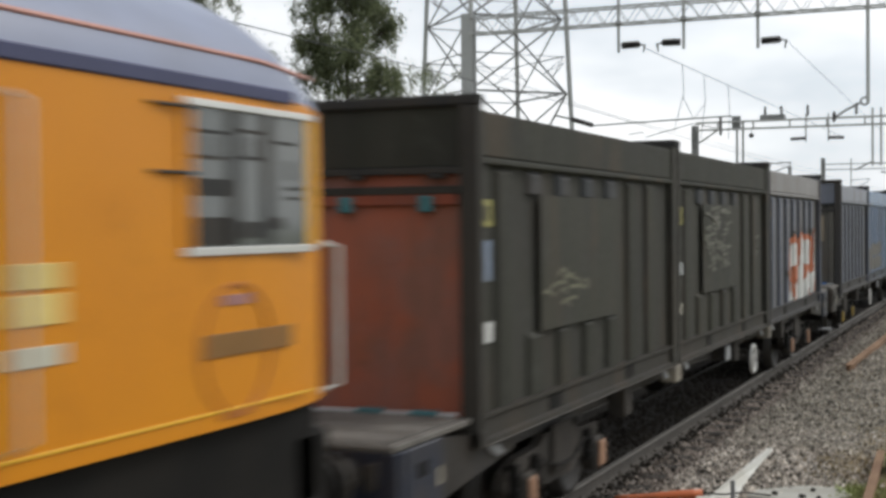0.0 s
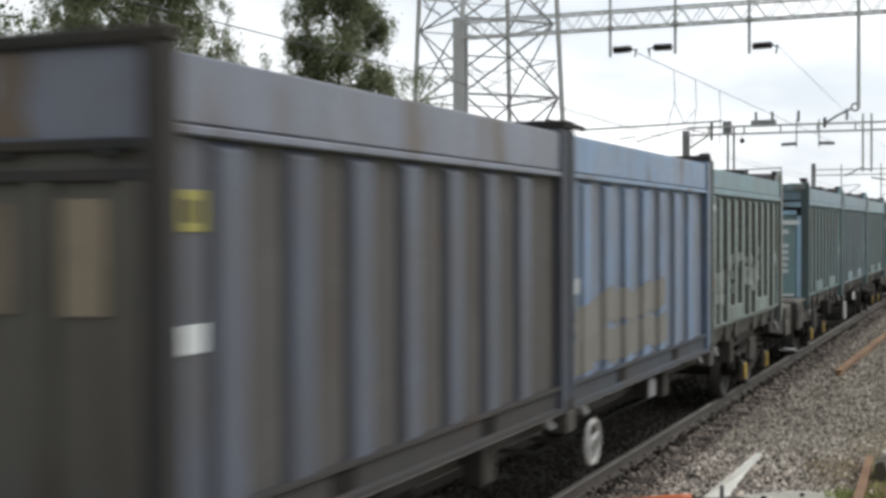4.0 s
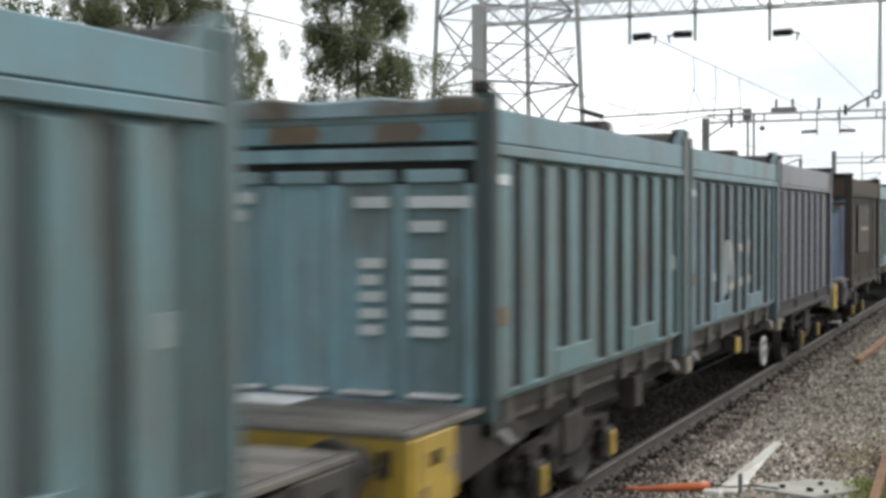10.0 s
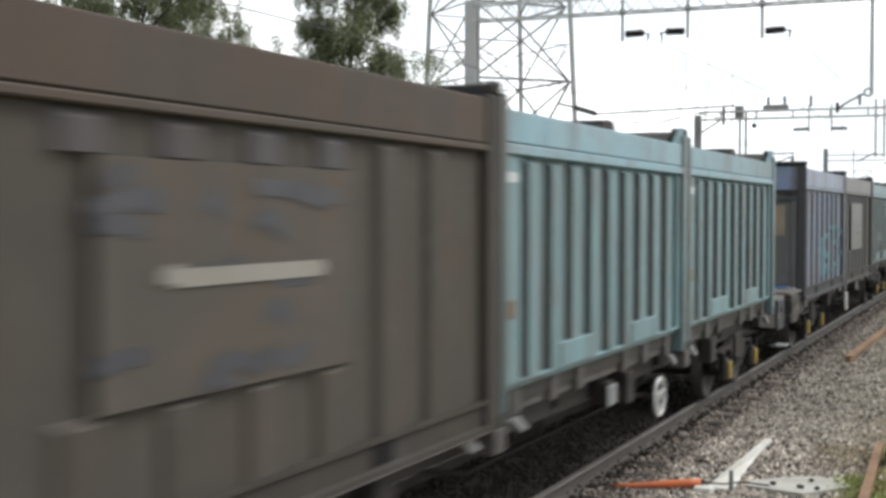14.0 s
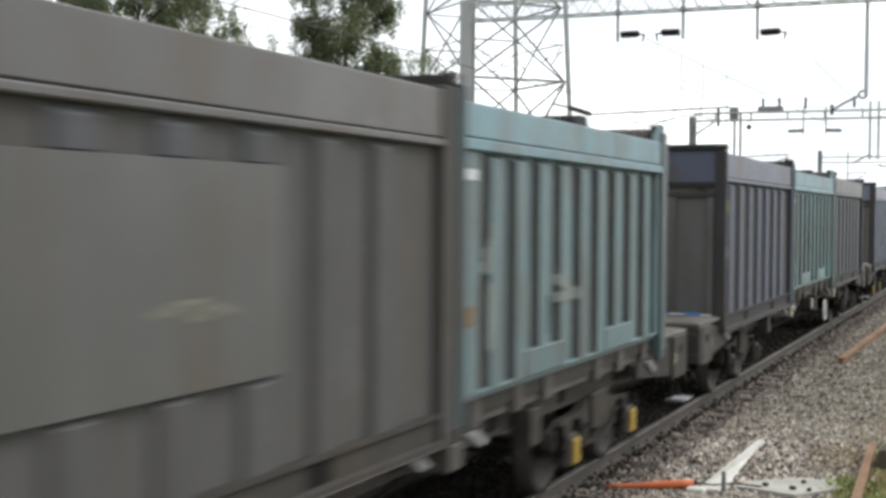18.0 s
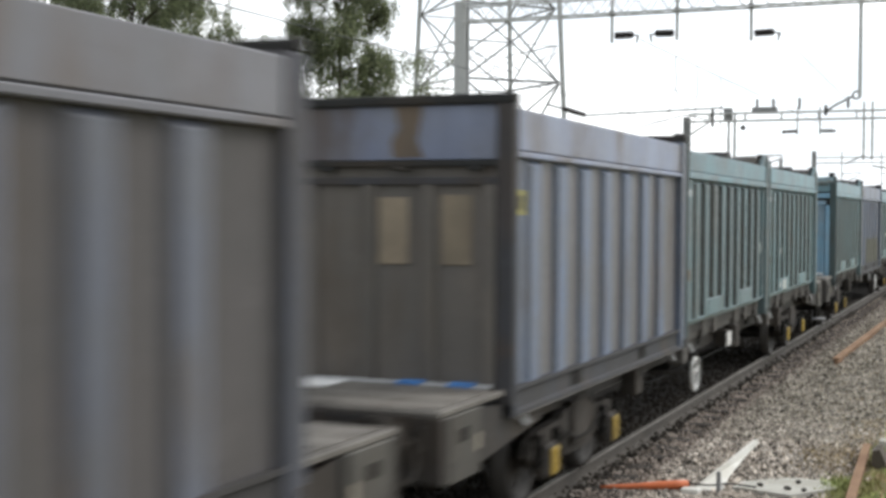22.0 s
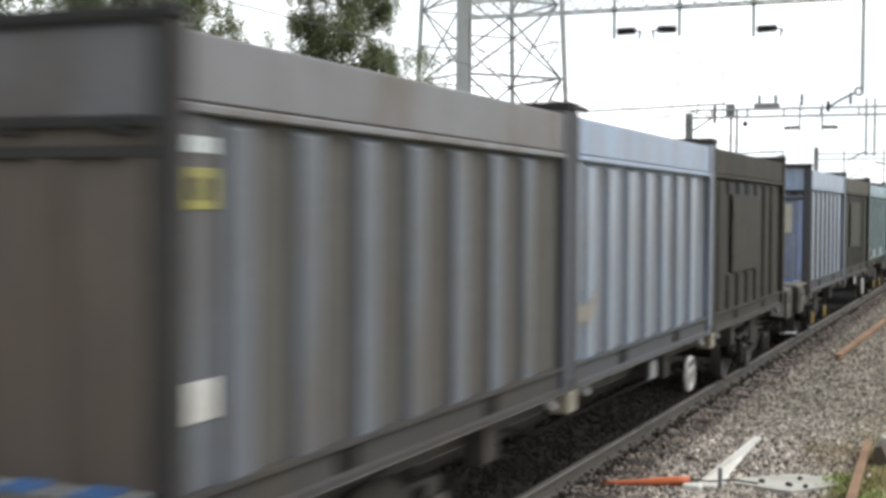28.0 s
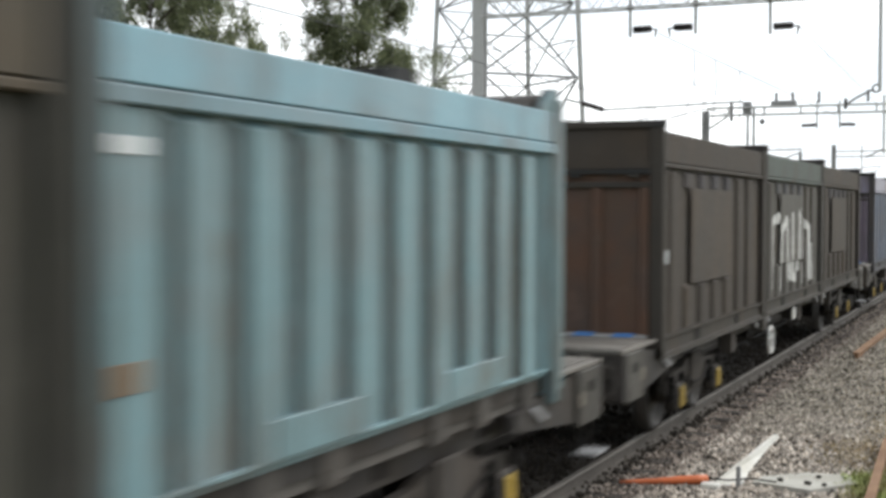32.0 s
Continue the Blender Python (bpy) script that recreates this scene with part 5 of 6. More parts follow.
over = [[(2.2, 2.2), (2.5, 2.38), (2.9, 2.44), (3.3, 2.42)], [(3.62, 2.50), (4.0, 2.50)], [(4.3, 2.46), (5.1, 2.44)], [(1.95, 1.75), (2.2, 1.7)]]
cy = [wave(2.3, 3.6, 1.75, 0.25, 5, 1), wave(3.9, 5.6, 2.15, 0.18, 5, 2), wave(2.6, 3.4, 1.5, 0.12, 4, 3), wave(4.2, 5.5, 1.62, 0.2, 5, 4), [(4.2, 2.35), (5.0, 2.3), (5.6, 1.75)], [(2.6, 1.4), (2.65, 2.1), (3.4, 2.15)], [(2.7, 1.8), (3.3, 1.85)], [(3.6, 1.4), (3.7, 2.2)], [(4.6, 1.4), (4.5, 1.9), (5.2, 2.2)], [(3.0, 1.35), (3.9, 1.5)], [(5.1, 1.4), (5.2, 2.0)]]
BOXES = [
    ("panel", OLIVE, OLIVE, (0.225, 0.068, 0.040), "plain", "dark olive-grey plated container with a red-brown end door", [plate("data_plate", "dp_white0", 0.14, 0.35, 1.75, 1.90, WHITE, "small white data plate", 1.228)] + YEL + BLUEP + [scrawl("p", "moss", scribble(12, 1.4, 3.2, 1.93, 2.2, 61), 0.016, "s1", panel=PANEL)], None),
    ("panel", OLIVE, OLIVE, OLIVE, "", "dark olive-grey plated container with pale scrawl on its plate", STD + YEL + [plate("data_plate", "dp_cream", 0.13, 0.34, 1.56, 1.69, CREAM, "small cream data plate", 1.228)] + [scrawl("p", "haze", SCRIBBLE, 0.011, "s2", panel=PANEL)], None),
    ("ribbed", DGREY, (0.17, 0.155, 0.15), DGREY, "", "grey ribbed container with white and orange graffiti", STD + YEL + [scrawl("r", "black", over, 0.05, "g3k", "dark overspray"), scrawl("r", "red", edge, EDGE_W, "g3b", "orange graffiti outline", lift=0.002), scrawl("r", "white", fill, FILL_W, "g3", "fat white graffiti letter", lift=0.011), scrawl("r", "red", blobs, (0.12, 0.06, 0.05, 0.04, 0.03), "g3c", "orange blob on the graffiti", lift=0.025)], GRIMY),
    ("ribbed", DGREY, (0.20, 0.22, 0.28), (0.085, 0.08, 0.07), "papers bays", "grimy grey ribbed container with two placards on its end", STD + YEL, GRIMY),
    ("ribbed", BLUE, (0.19, 0.31, 0.50), BLUE, "", "blue ribbed container with dull grey graffiti along its foot", STD + [scrawl("r", "grey", [wave(0.3, 3.6, 1.50, 0.06, 12, 31), wave(0.4, 3.5, 1.82, 0.10, 10, 32)], 0.16, "g5", "dull grey block graffiti")], (0.18, 0.225, 0.32)),
    ("teal", GTEAL, TEAL, GTEAL, "", "grey-green ribbed container with washed-out beige graffiti", TSTD + TPALE + [scrawl("teal", "mist", scribble(9, 0.15, 1.3, 1.55, 1.95, 33) + scribble(16, 1.2, 4.2, 1.7, 2.25, 43), 0.06, "g6")], None),
    ("teal", TEAL, TEALB, BLUEDOOR, "text", "teal ribbed container with blue lettered end doors", TSTD + TPALE, None),
    ("teal", TEALB, TEALB, TEAL, "", "blue-teal ribbed container with rusty data plates", TSTD + TPALE, None),
    ("teal", TEAL, TEAL, TEAL, "", "teal ribbed container on a flat wagon", TSTD + TPALE, None),
    ("teal", TEAL, TEAL, (0.15, 0.25, 0.28), "text", "teal ribbed container with lettered teal end doors", TSTD + TPALE, None),
    ("teal", TEALB, TEAL, TEAL, "", "teal ribbed container with white scribbles", TSTD + [scrawl("teal", "chalk", [[(1.40, 1.85), (1.62, 1.86)], [(2.28, 1.62), (2.34, 2.24)], [(2.45, 2.20), (2.66, 1.68)], [(2.40, 1.68), (2.75, 1.70)], [(3.0, 2.2), (3.16, 2.18)], [(3.0, 1.72), (3.22, 1.73)], [(3.58, 2.10), (3.65, 2.24)], [(3.58, 1.73), (3.75, 1.74)]], 0.05, "g11")], None),
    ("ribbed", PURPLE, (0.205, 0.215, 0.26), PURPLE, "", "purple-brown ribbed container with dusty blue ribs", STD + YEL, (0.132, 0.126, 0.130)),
    ("panel", BROWN, (0.095, 0.074, 0.060), (0.19, 0.245, 0.34), "blue", "brown plated container with blue end doors and red bars", STD + [scrawl("p", "beige", [[(1.9, 2.32), (2.6, 2.31), (3.35, 2.31)]], 0.045, "g13", panel=PANEL, lift=0.008), scrawl("p", "slate", scribble(16, 1.25, 3.5, 1.75, 2.8, 77), 0.045, "g13b", "dull bare patch", panel=PANEL)], None),
    ("teal", LTEAL, LTEAL, LTEAL, "", "pale teal ribbed container with fork pocket plates", TSTD, None),
    ("teal", LTEAL, LTEAL, LTEAL, "", "pale teal ribbed container with fork pocket plates", TSTD, None),
    ("ribbed", SLATE, (0.215, 0.27, 0.39), (0.085, 0.08, 0.082), "papers bays", "slate-blue ribbed container with cyan graffiti and two placards", [scrawl("r", "cyan", cy, 0.05, "g16")] + YEL, (0.155, 0.158, 0.178)),
    ("panel", (0.104, 0.103, 0.104), (0.135, 0.13, 0.13), OLIVE, "", "dark grey plated container with a yellow sticker", YEL + BLUEP + [scrawl("p", "haze", scribble(4, 2.4, 3.2, 2.10, 2.14, 36), 0.014, "g17", panel=PANEL)], None),
    ("teal", DTEAL, TEAL, TEAL, "", "teal ribbed container with faded white letters", TSTD + [scrawl("teal", "mist", letters(0.6, 3.0, 1.62, 2.05, 3, 5)[::2] + [[(0.65, 2.2), (0.72, 2.5)]], 0.045, "g18")], None),
    ("ribbed", (0.088, 0.106, 0.165), (0.112, 0.125, 0.185), (0.088, 0.082, 0.080), "bays", "dark purple-grey ribbed container with a grimy end wall", STD + YEL + BLUEP, (0.098, 0.094, 0.097)),
    ("teal", (0.150, 0.275, 0.290), LTEAL, LTEAL, "", "pale teal ribbed container between grey ones", TSTD, None),
    ("ribbed", (0.120, 0.130, 0.164), (0.160, 0.160, 0.180), PURPLE, "", "purple-brown ribbed container with dusty ribs", STD, (0.108, 0.101, 0.101)),
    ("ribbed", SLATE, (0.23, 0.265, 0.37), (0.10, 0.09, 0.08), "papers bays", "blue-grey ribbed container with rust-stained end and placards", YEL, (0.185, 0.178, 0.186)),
    ("teal", DTEAL, TEAL, TEAL, "", "teal ribbed container with pale pocket plates", TSTD + TPALE, None),
    ("teal", TEAL, TEAL, TEAL, "", "teal ribbed container with white scuffs low on its side", TSTD + [scrawl("teal", "white", [[(1.45, 1.42), (1.9, 1.45), (2.3, 1.43)], [(1.55, 1.37), (2.1, 1.38)], [(1.40, 2.0), (1.63, 2.02)]], 0.045, "g24")], None),
    ("teal", TEAL, LTEAL, (0.15, 0.27, 0.37), "blue", "teal ribbed container with blue end doors", TSTD, None),
    ("ribbed", SLATE, (0.20, 0.235, 0.325), SLATE, "", "slate ribbed container with a dull olive overpainted block below", STD + [scrawl("r", "olive", [wave(1.9, 5.1, 1.45, 0.03, 16, 37), wave(1.9, 5.0, 1.78, 0.05, 12, 38)], 0.19, "g26", "dull olive overpainted block")], (0.14, 0.138, 0.148)),
    ("teal", TEAL, LTEAL, TEAL, "", "teal ribbed container with a white scuff", TSTD + [scrawl("teal", "white", [[(2.2, 2.0), (2.55, 2.03)]], 0.05, "g27")], None),
    ("ribbed", (0.135, 0.148, 0.178), (0.19, 0.188, 0.20), (0.118, 0.092, 0.075), "bays", "brown-grey ribbed container with a dark brown end", LOWPLATE + YEL, (0.108, 0.102, 0.094)),
    ("ribbed", SILVER, (0.33, 0.42, 0.58), SILVER, "", "pale silver-blue ribbed container", [scrawl("r", "beige", [wave(0.25, 0.9, 1.75, 0.2, 5, 39)], 0.08, "g29")], (0.178, 0.198, 0.245)),
    ("panel", (0.032, 0.029, 0.023), (0.036, 0.033, 0.026), BROWN, "", "brown plated container with a plain plate", [], None),
    ("ribbed", SILVER, (0.35, 0.45, 0.62), (0.19, 0.235, 0.36), "papers bays", "pale blue ribbed container with a blue end and two placards", STD, (0.195, 0.228, 0.295)),
    ("panel", OLIVE, (0.10, 0.09, 0.07), OLIVE, "", "dark olive plated container with yellow and blue stickers", YEL + BLUEP + STD, None),
    ("teal", LTEAL, LTEAL, LTEAL, "", "pale teal ribbed container on a flat wagon", TSTD, None),
    ("panel", DBROWN, (0.070, 0.058, 0.048), (0.078, 0.046, 0.033), "bays", "brown plated container with a rusty red-brown end", STD, None),
    ("panel", (0.10, 0.095, 0.085), (0.10, 0.118, 0.108), BROWN, "", "dark plated container with tall white graffiti", [scrawl("p", "white", [[(0.9, 1.4), (0.95, 2.4), (1.3, 2.5)], [(1.5, 1.4), (1.55, 2.3), (2.0, 2.45), (2.2, 1.5)], [(2.6, 2.5), (2.65, 1.5), (3.1, 1.45)], [(3.3, 1.6), (3.35, 2.55)], [(3.7, 1.4), (3.8, 2.45), (4.3, 2.3), (4.4, 1.45)], [(4.8, 1.4), (4.75, 2.3)]], 0.075, "g35", panel=PANEL)], None),
    ("panel", DBROWN, (0.070, 0.058, 0.048), BROWN, "", "brown plated container with a plain plate", STD, None),
    ("ribbed", SLATE, (0.25, 0.24, 0.32), (0.12, 0.10, 0.13), "bays", "slate-purple ribbed container with a dark end", STD, GRIMY),
    ("teal", TEAL, TEAL, TEAL, "", "teal ribbed container near the end of the train", TSTD, None),
    ("ribbed", PURPLE, (0.2, 0.19, 0.19), PURPLE, "", "purple-brown ribbed container near the end of the train", STD, GRIMY),
]

MOVERS = []  # (thing, y behind the first container, x, z)
for k, (kind, side, head, end, style, label, extra, hollow) in enumerate(BOXES):
    b = make_box(kind, side, head, end, style, label, extra, (0.075, 0.066, 0.056), hollow)
    MOVERS.append((b, (k // 3) * PITCH + (k % 3) * (BOX + GAP), BASE))


# ---- wagons ----
SPINNERS = []


def bogie_outline():
    return [(-0.42, 0.50), (-0.36, 0.62), (-0.12, 0.70), (0.45, 0.72), (0.62, 0.80), (1.38, 0.80), (1.55, 0.72), (2.12, 0.70), (2.36, 0.62), (2.42, 0.50),
            (2.28, 0.40), (1.72, 0.40), (1.58, 0.46), (1.40, 0.36), (0.60, 0.36), (0.42, 0.46), (0.28, 0.40), (-0.28, 0.40)]


def wheel_shape():
    bm = bmesh.new()
    prof = [(0.0, 0.07), (0.07, 0.05), (0.14, 0.02), (0.33, 0.02), (0.35, 0.065), (0.42, 0.065), (0.42, -0.04), (0.445, -0.06), (0.445, -0.075), (0.35, -0.075), (0.33, -0.01), (0.12, -0.02), (0.0, -0.05)]
    steps = 28
    loops = []
    for i in range(steps):
        a = i * math.tau / steps
        loops.append([bm.verts.new((x, r * math.cos(a), r * math.sin(a))) for r, x in prof])
    for i in range(steps):
        u, v = loops[i], loops[(i + 1) % steps]
        for j in range(len(prof) - 1):
            bm.faces.new((u[j], v[j], v[j + 1], u[j + 1]))
    bmesh.ops.remove_doubles(bm, verts=bm.verts, dist=1e-4)
    return bm


def wheel_marks():
    """Balance holes and chalk marks that show the wheel turning."""
    bm = bmesh.new()
    for k in range(2):
        a = k * math.pi
        cuboid(bm, 0.021, 0.026, 0.24 * math.cos(a) - 0.03, 0.24 * math.cos(a) + 0.03, 0.24 * math.sin(a) - 0.03, 0.24 * math.sin(a) + 0.03)
    return bm


def make_wagon(number, beam, cover, sheet):
    w = thing("flat_wagon", (0, 0, 0.0), "grimy bogie container flat wagon with " + ("yellow" if beam is YELLOW else "dark") + " headstocks", "railway wagon", "wagons of the train")

    def put(name, key, build, mat, label="", at=(0, 0, 0), parent=None, smooth=False):
        return hang(name, shared(("w", key), build, mat, 0.0, smooth), parent or w, label, at)

    put("underframe", "spine", lambda: block(-0.55, 0.55, -1.2, 19.55, 0.74, 1.0, 0.01), BLACK)
    for s in (1, -1):
        put("solebar", ("sole", s), lambda: block(min(s * 0.90, s * 0.98), max(s * 0.90, s * 0.98), -0.62, 18.95, 0.80, 1.01, 0.008), DARK_STEEL)
    for k in range(10):
        put("cross_bearer", ("cb", k), lambda: block(-1.0, 1.0, 0.9 + 1.82 * k, 1.05 + 1.82 * k, 0.86, 1.0, 0.006), BLACK)
    for end, d in ((0.0, 1), (BOX * 3 + GAP * 2, -1)):
        def yy(a, b):
            return (end + min(d * a, d * b), end + max(d * a, d * b))
        y0, y1 = yy(-1.32, -0.04)
        put("end_deck", ("deck", d), lambda: block(-1.22, 1.22, y0, y1, 1.19, 1.235, 0.008), DECK, "worn end deck plate")
        for k in range(3):
            a0, a1 = yy(-1.25 + 0.40 * k, -0.89 + 0.40 * k)
            put("deck_plate", ("dplate", d, k), lambda: block(-1.15, 1.15, a0, a1, 1.236, 1.246, 0.003), DECK)
        if sheet:
            a0, a1 = yy(-0.55, -0.15)
            put("pale_sheet", ("psheet", d), lambda: block(-1.0, -0.1, a0, a1, 1.247, 1.262, 0.004), SHEET, "pale worn metal sheet")
        h0, h1 = yy(-1.32, -1.22)
        put("headstock", ("head", d), lambda: block(-1.23, 1.23, h0, h1, 0.72, 1.188, 0.012), DARK_STEEL if beam is BEAM_GREY else beam, "deep end beam")
        for s in (1, -1):
            p0, p1 = yy(-1.215, -0.60)
            plate_ = put("end_side_plate", ("esp", d, s), lambda: block(min(s * 1.17, s * 1.24), max(s * 1.17, s * 1.24), p0, p1, 0.70, 1.188, 0.012), beam)
            for kk, (a_, b_, z0_, z1_) in enumerate(((-0.70, -0.62, 0.88, 1.00), (-1.16, -1.08, 0.76, 0.86))):
                m0, m1 = yy(a_, b_)
                put("data_plate", ("edp", d, s, kk), lambda: block(min(s * 1.236, s * 1.246), max(s * 1.236, s * 1.246), m0, m1, z0_, z1_, 0.002), (PALE_DUST, DUSTY)[kk], "small pale data plate", parent=plate_)
            q0, q1 = yy(-1.02, -0.86)
            put("lashing_slot", ("slot", d, s), lambda: block(min(s * 1.2, s * 1.243), max(s * 1.2, s * 1.243), q0, q1, 0.98, 1.08, 0.002), BLACK, "dark lashing slot", parent=plate_)
            r0, r1 = yy(-0.60, 0.9)
            put("end_solebar", ("eso", d, s), lambda: prism(bmesh.new(), [(r0 if d > 0 else r1, 0.74), (r1 if d > 0 else r0, 0.88), (r1 if d > 0 else r0, 1.01), (r0 if d > 0 else r1, 1.18)],
                                                           "x", min(s * 1.10, s * 1.20), max(s * 1.10, s * 1.20)), DARK_STEEL)
            c = (s * 0.87, end - d * 1.32, 1.03)
            b = put("buffer", ("buf", d, s), lambda: rod(rod(rod(bmesh.new(), c, (c[0], c[1] - d * 0.20, c[2]), 0.11, 14), (c[0], c[1] - d * 0.2, c[2]), (c[0], c[1] - d * 0.31, c[2]), 0.075, 14),
                                                        (c[0], c[1] - d * 0.31, c[2]), (c[0], c[1] - d * 0.345, c[2]), 0.21, 18), GRIME, "oval greasy buffer", smooth=False)
            put("lamp_bracket", ("lb", d, s), lambda: block(min(s * 1.02, s * 1.10), max(s * 1.02, s * 1.10), *yy(-1.36, -1.32), 0.95, 1.12, 0.004), GRIME, "small bracket")
        hook = (0, end - d * 1.32, 1.0)
        put("coupling", ("cpl", d), lambda: ring(ring(rod(bmesh.new(), hook, (0, hook[1] - d * 0.25, 0.98), 0.05, 8), (0, hook[1] - d * 0.29, 0.93), (1, 0, 0), 0.09, 0.025, 12), (0, hook[1] - d * 0.36, 0.84), (0, 1, 0), 0.09, 0.025, 12), BLACK, "screw coupling and hook")
        put("brake_hose", ("hose", d), lambda: bent_rod(bmesh.new(), [(0.45, hook[1], 0.92), (0.47, hook[1] - d * 0.12, 0.80), (0.40, hook[1] - d * 0.26, 0.68), (0.30, hook[1] - d * 0.34, 0.72)], 0.022, 7), RUBBER)
        g0 = end - d * 0.98
        if d < 0:
            put("grab_handle", ("grab", d), lambda: bent_rod(bmesh.new(), [(1.25, g0 - d * 0.34, 1.16), (1.33, g0 - d * 0.36, 1.14), (1.35, g0 - d * 0.36, 0.98), (1.33, g0 - d * 0.30, 0.90), (1.25, g0 - d * 0.28, 0.90)], 0.014, 7), GRIME, "shunter's grab handle")
        if d > 0:
            continue
        put("step", ("step", d), lambda: block(1.10, 1.34, *yy(-1.12, -0.78), 0.42, 0.45, 0.006), GALV_DULL, "pale footstep plate")
        for o in (-1.10, -0.80):
            put("step_hanger", ("sh", d, o), lambda: block(1.14, 1.17, *yy(o - 0.02, o + 0.02), 0.45, 0.70, 0.003), BLACK)
    # bogies
    for y, last in ((1.5, False), (15.5, True)):
        for s in (1, -1):
            f = put("bogie_frame", ("bf", s), lambda: prism(bmesh.new(), bogie_outline(), "x", min(s * 0.94, s * 1.04), max(s * 0.94, s * 1.04)), GRIME, "cast bogie side frame", (0, y, 0))
            for k in range(2):
                put("axle_box", ("ab", s), lambda: block(min(s * 0.96, s * 1.12), max(s * 0.96, s * 1.12), -0.16, 0.16, 0.28, 0.58, 0.03), GRIME, "", (0, 2.0 * k, 0), f)
                put("axle_cover", ("ac", s), lambda: block(min(s * 1.12, s * 1.155), max(s * 1.12, s * 1.155), -0.075, 0.075, 0.30, 0.55, 0.02), cover, "", (0, 2.0 * k, 0), f)
                for o in (-0.25, 0.25):
                    put("spring", ("sp", s), lambda: rod(rod(rod(bmesh.new(), (s * 1.06, 0, 0.40), (s * 1.06, 0, 0.68), 0.05, 10), (s * 1.06, 0, 0.44), (s * 1.06, 0, 0.48), 0.075, 10), (s * 1.06, 0, 0.56), (s * 1.06, 0, 0.60), 0.075, 10), BLACK, "", (0, 2.0 * k + o, 0), f)
            put("brake_lever", ("bl", s), lambda: bent_rod(bmesh.new(), [(s * 1.08, 0.35, 0.62), (s * 1.10, 0.8, 0.50), (s * 1.10, 1.2, 0.50), (s * 1.08, 1.65, 0.62)], 0.016, 6), BLACK, "", (0, 0, 0), f)
            put("friction_plate", ("fpl", s), lambda: block(min(s * 1.04, s * 1.08), max(s * 1.04, s * 1.08), 0.72, 1.28, 0.42, 0.86, 0.02), GRIME, "", (0, 0, 0), f)
        put("bolster", "bols", lambda: block(-0.9, 0.9, 0.8, 1.2, 0.52, 0.76, 0.02), BLACK, "", (0, y, 0))
        for k in range(2):
            ws = new("wheelset")
            ws.parent = w
            ws.location = (0, y + 2.0 * k, 0.42)
            hang("axle", shared("axle", lambda: rod(bmesh.new(), (-0.95, 0, 0), (0.95, 0, 0), 0.085, 12), WHEEL), ws)
            hang("wheel", shared("wheelr", wheel_shape, WHEEL, 0.0, True), ws, "worn steel wheel", (0.7535, 0, 0))
            m = hang("wheel", shared("wheelr", wheel_shape, WHEEL, 0.0, True), ws, "worn steel wheel", (-0.7535, 0, 0))
            m.rotation_euler = (0, 0, math.pi)
            hang("wheel_mark", shared("marks", wheel_marks, GRIME), ws, "", (0.7535, 0, 0))
            SPINNERS.append((ws, y + 2.0 * k))
    # brake gear between the bogies
    hy = 7.0 if number in (1, 2, 5, 7, 11) else 11.2
    put("handwheel_rim", ("hwr", hy), lambda: ring(bmesh.new(), (1.21, hy, 0.60), (1, 0, 0), 0.20, 0.024, 24), WHITE, "white brake handwheel rim")
    put("handwheel_spokes", ("hws", hy), lambda: [rod(b, (1.20, hy, 0.60), (1.21, hy + 0.2 * math.cos(a), 0.60 + 0.2 * math.sin(a)), 0.017, 6) or b for b in [rod(bmesh.new(), (1.17, hy, 0.60), (1.22, hy, 0.60), 0.03, 8)] for a in (0.4, 2.5, 4.6)][0], WHITE, "three white spokes")
    put("handwheel_shaft", ("hwx", hy), lambda: rod(bmesh.new(), (0.60, hy, 0.60), (1.17, hy, 0.60), 0.022, 8), GRIME)
    put("box_body", "bb0", lambda: block(1.00, 1.165, 9.32, 9.54, 0.75, 0.97, 0.012), GRIME)
    put("brake_box", "bb1", lambda: block(1.165, 1.19, 9.28, 9.58, 0.74, 0.94, 0.008), YELLOW if number == 3 else WHITE if number in (2, 7, 10, 11) else GALV_DULL, "changeover box below the frame")
    put("brake_cylinder", "bc", lambda: rod(bmesh.new(), (0.5, 8.0, 0.62), (0.5, 8.9, 0.62), 0.17, 14), BLACK)
    put("air_tank", "at", lambda: rod(bmesh.new(), (-0.3, 9.6, 0.60), (-0.3, 11.2, 0.60), 0.22, 16), BLACK)
    put("brake_rod", "brod", lambda: rod(bmesh.new(), (0.2, 4.2, 0.55), (0.2, 15.0, 0.55), 0.03, 6), BLACK)
    put("truss_bar", "truss", lambda: bent_rod(bmesh.new(), [(0.6, 4.6, 0.95), (0.6, 7.0, 0.45), (0.6, 12.0, 0.45), (0.6, 14.4, 0.95)], 0.025, 6), BLACK)
    for k, y in enumerate((6.10, 12.24)):
        put("spigot_bracket", ("sb", k), lambda: block(1.10, 1.285, y - 0.12, y + 0.12, 0.82, 1.012, 0.014), DUSTY if number % 3 else PALE_DUST, "dusty twistlock bracket")
    for k, y in enumerate((0.35, 5.6, 6.62, 11.7, 12.75, 17.9)):
        put("lever", ("lev", k), lambda: prism(bmesh.new(), [(y - 0.16, 1.02), (y + 0.02, 1.02), (y + 0.22, 0.90), (y + 0.12, 0.89)], "x", 1.20, 1.235), GALV_DULL, "pale twistlock lever")
    for k, y in enumerate((4.4, 10.2, 14.3)):
        put("side_box", ("sbx", k), lambda: block(0.99, 1.16, y - 0.14, y + 0.14, 0.66, 0.98, 0.012), GRIME)
    return w


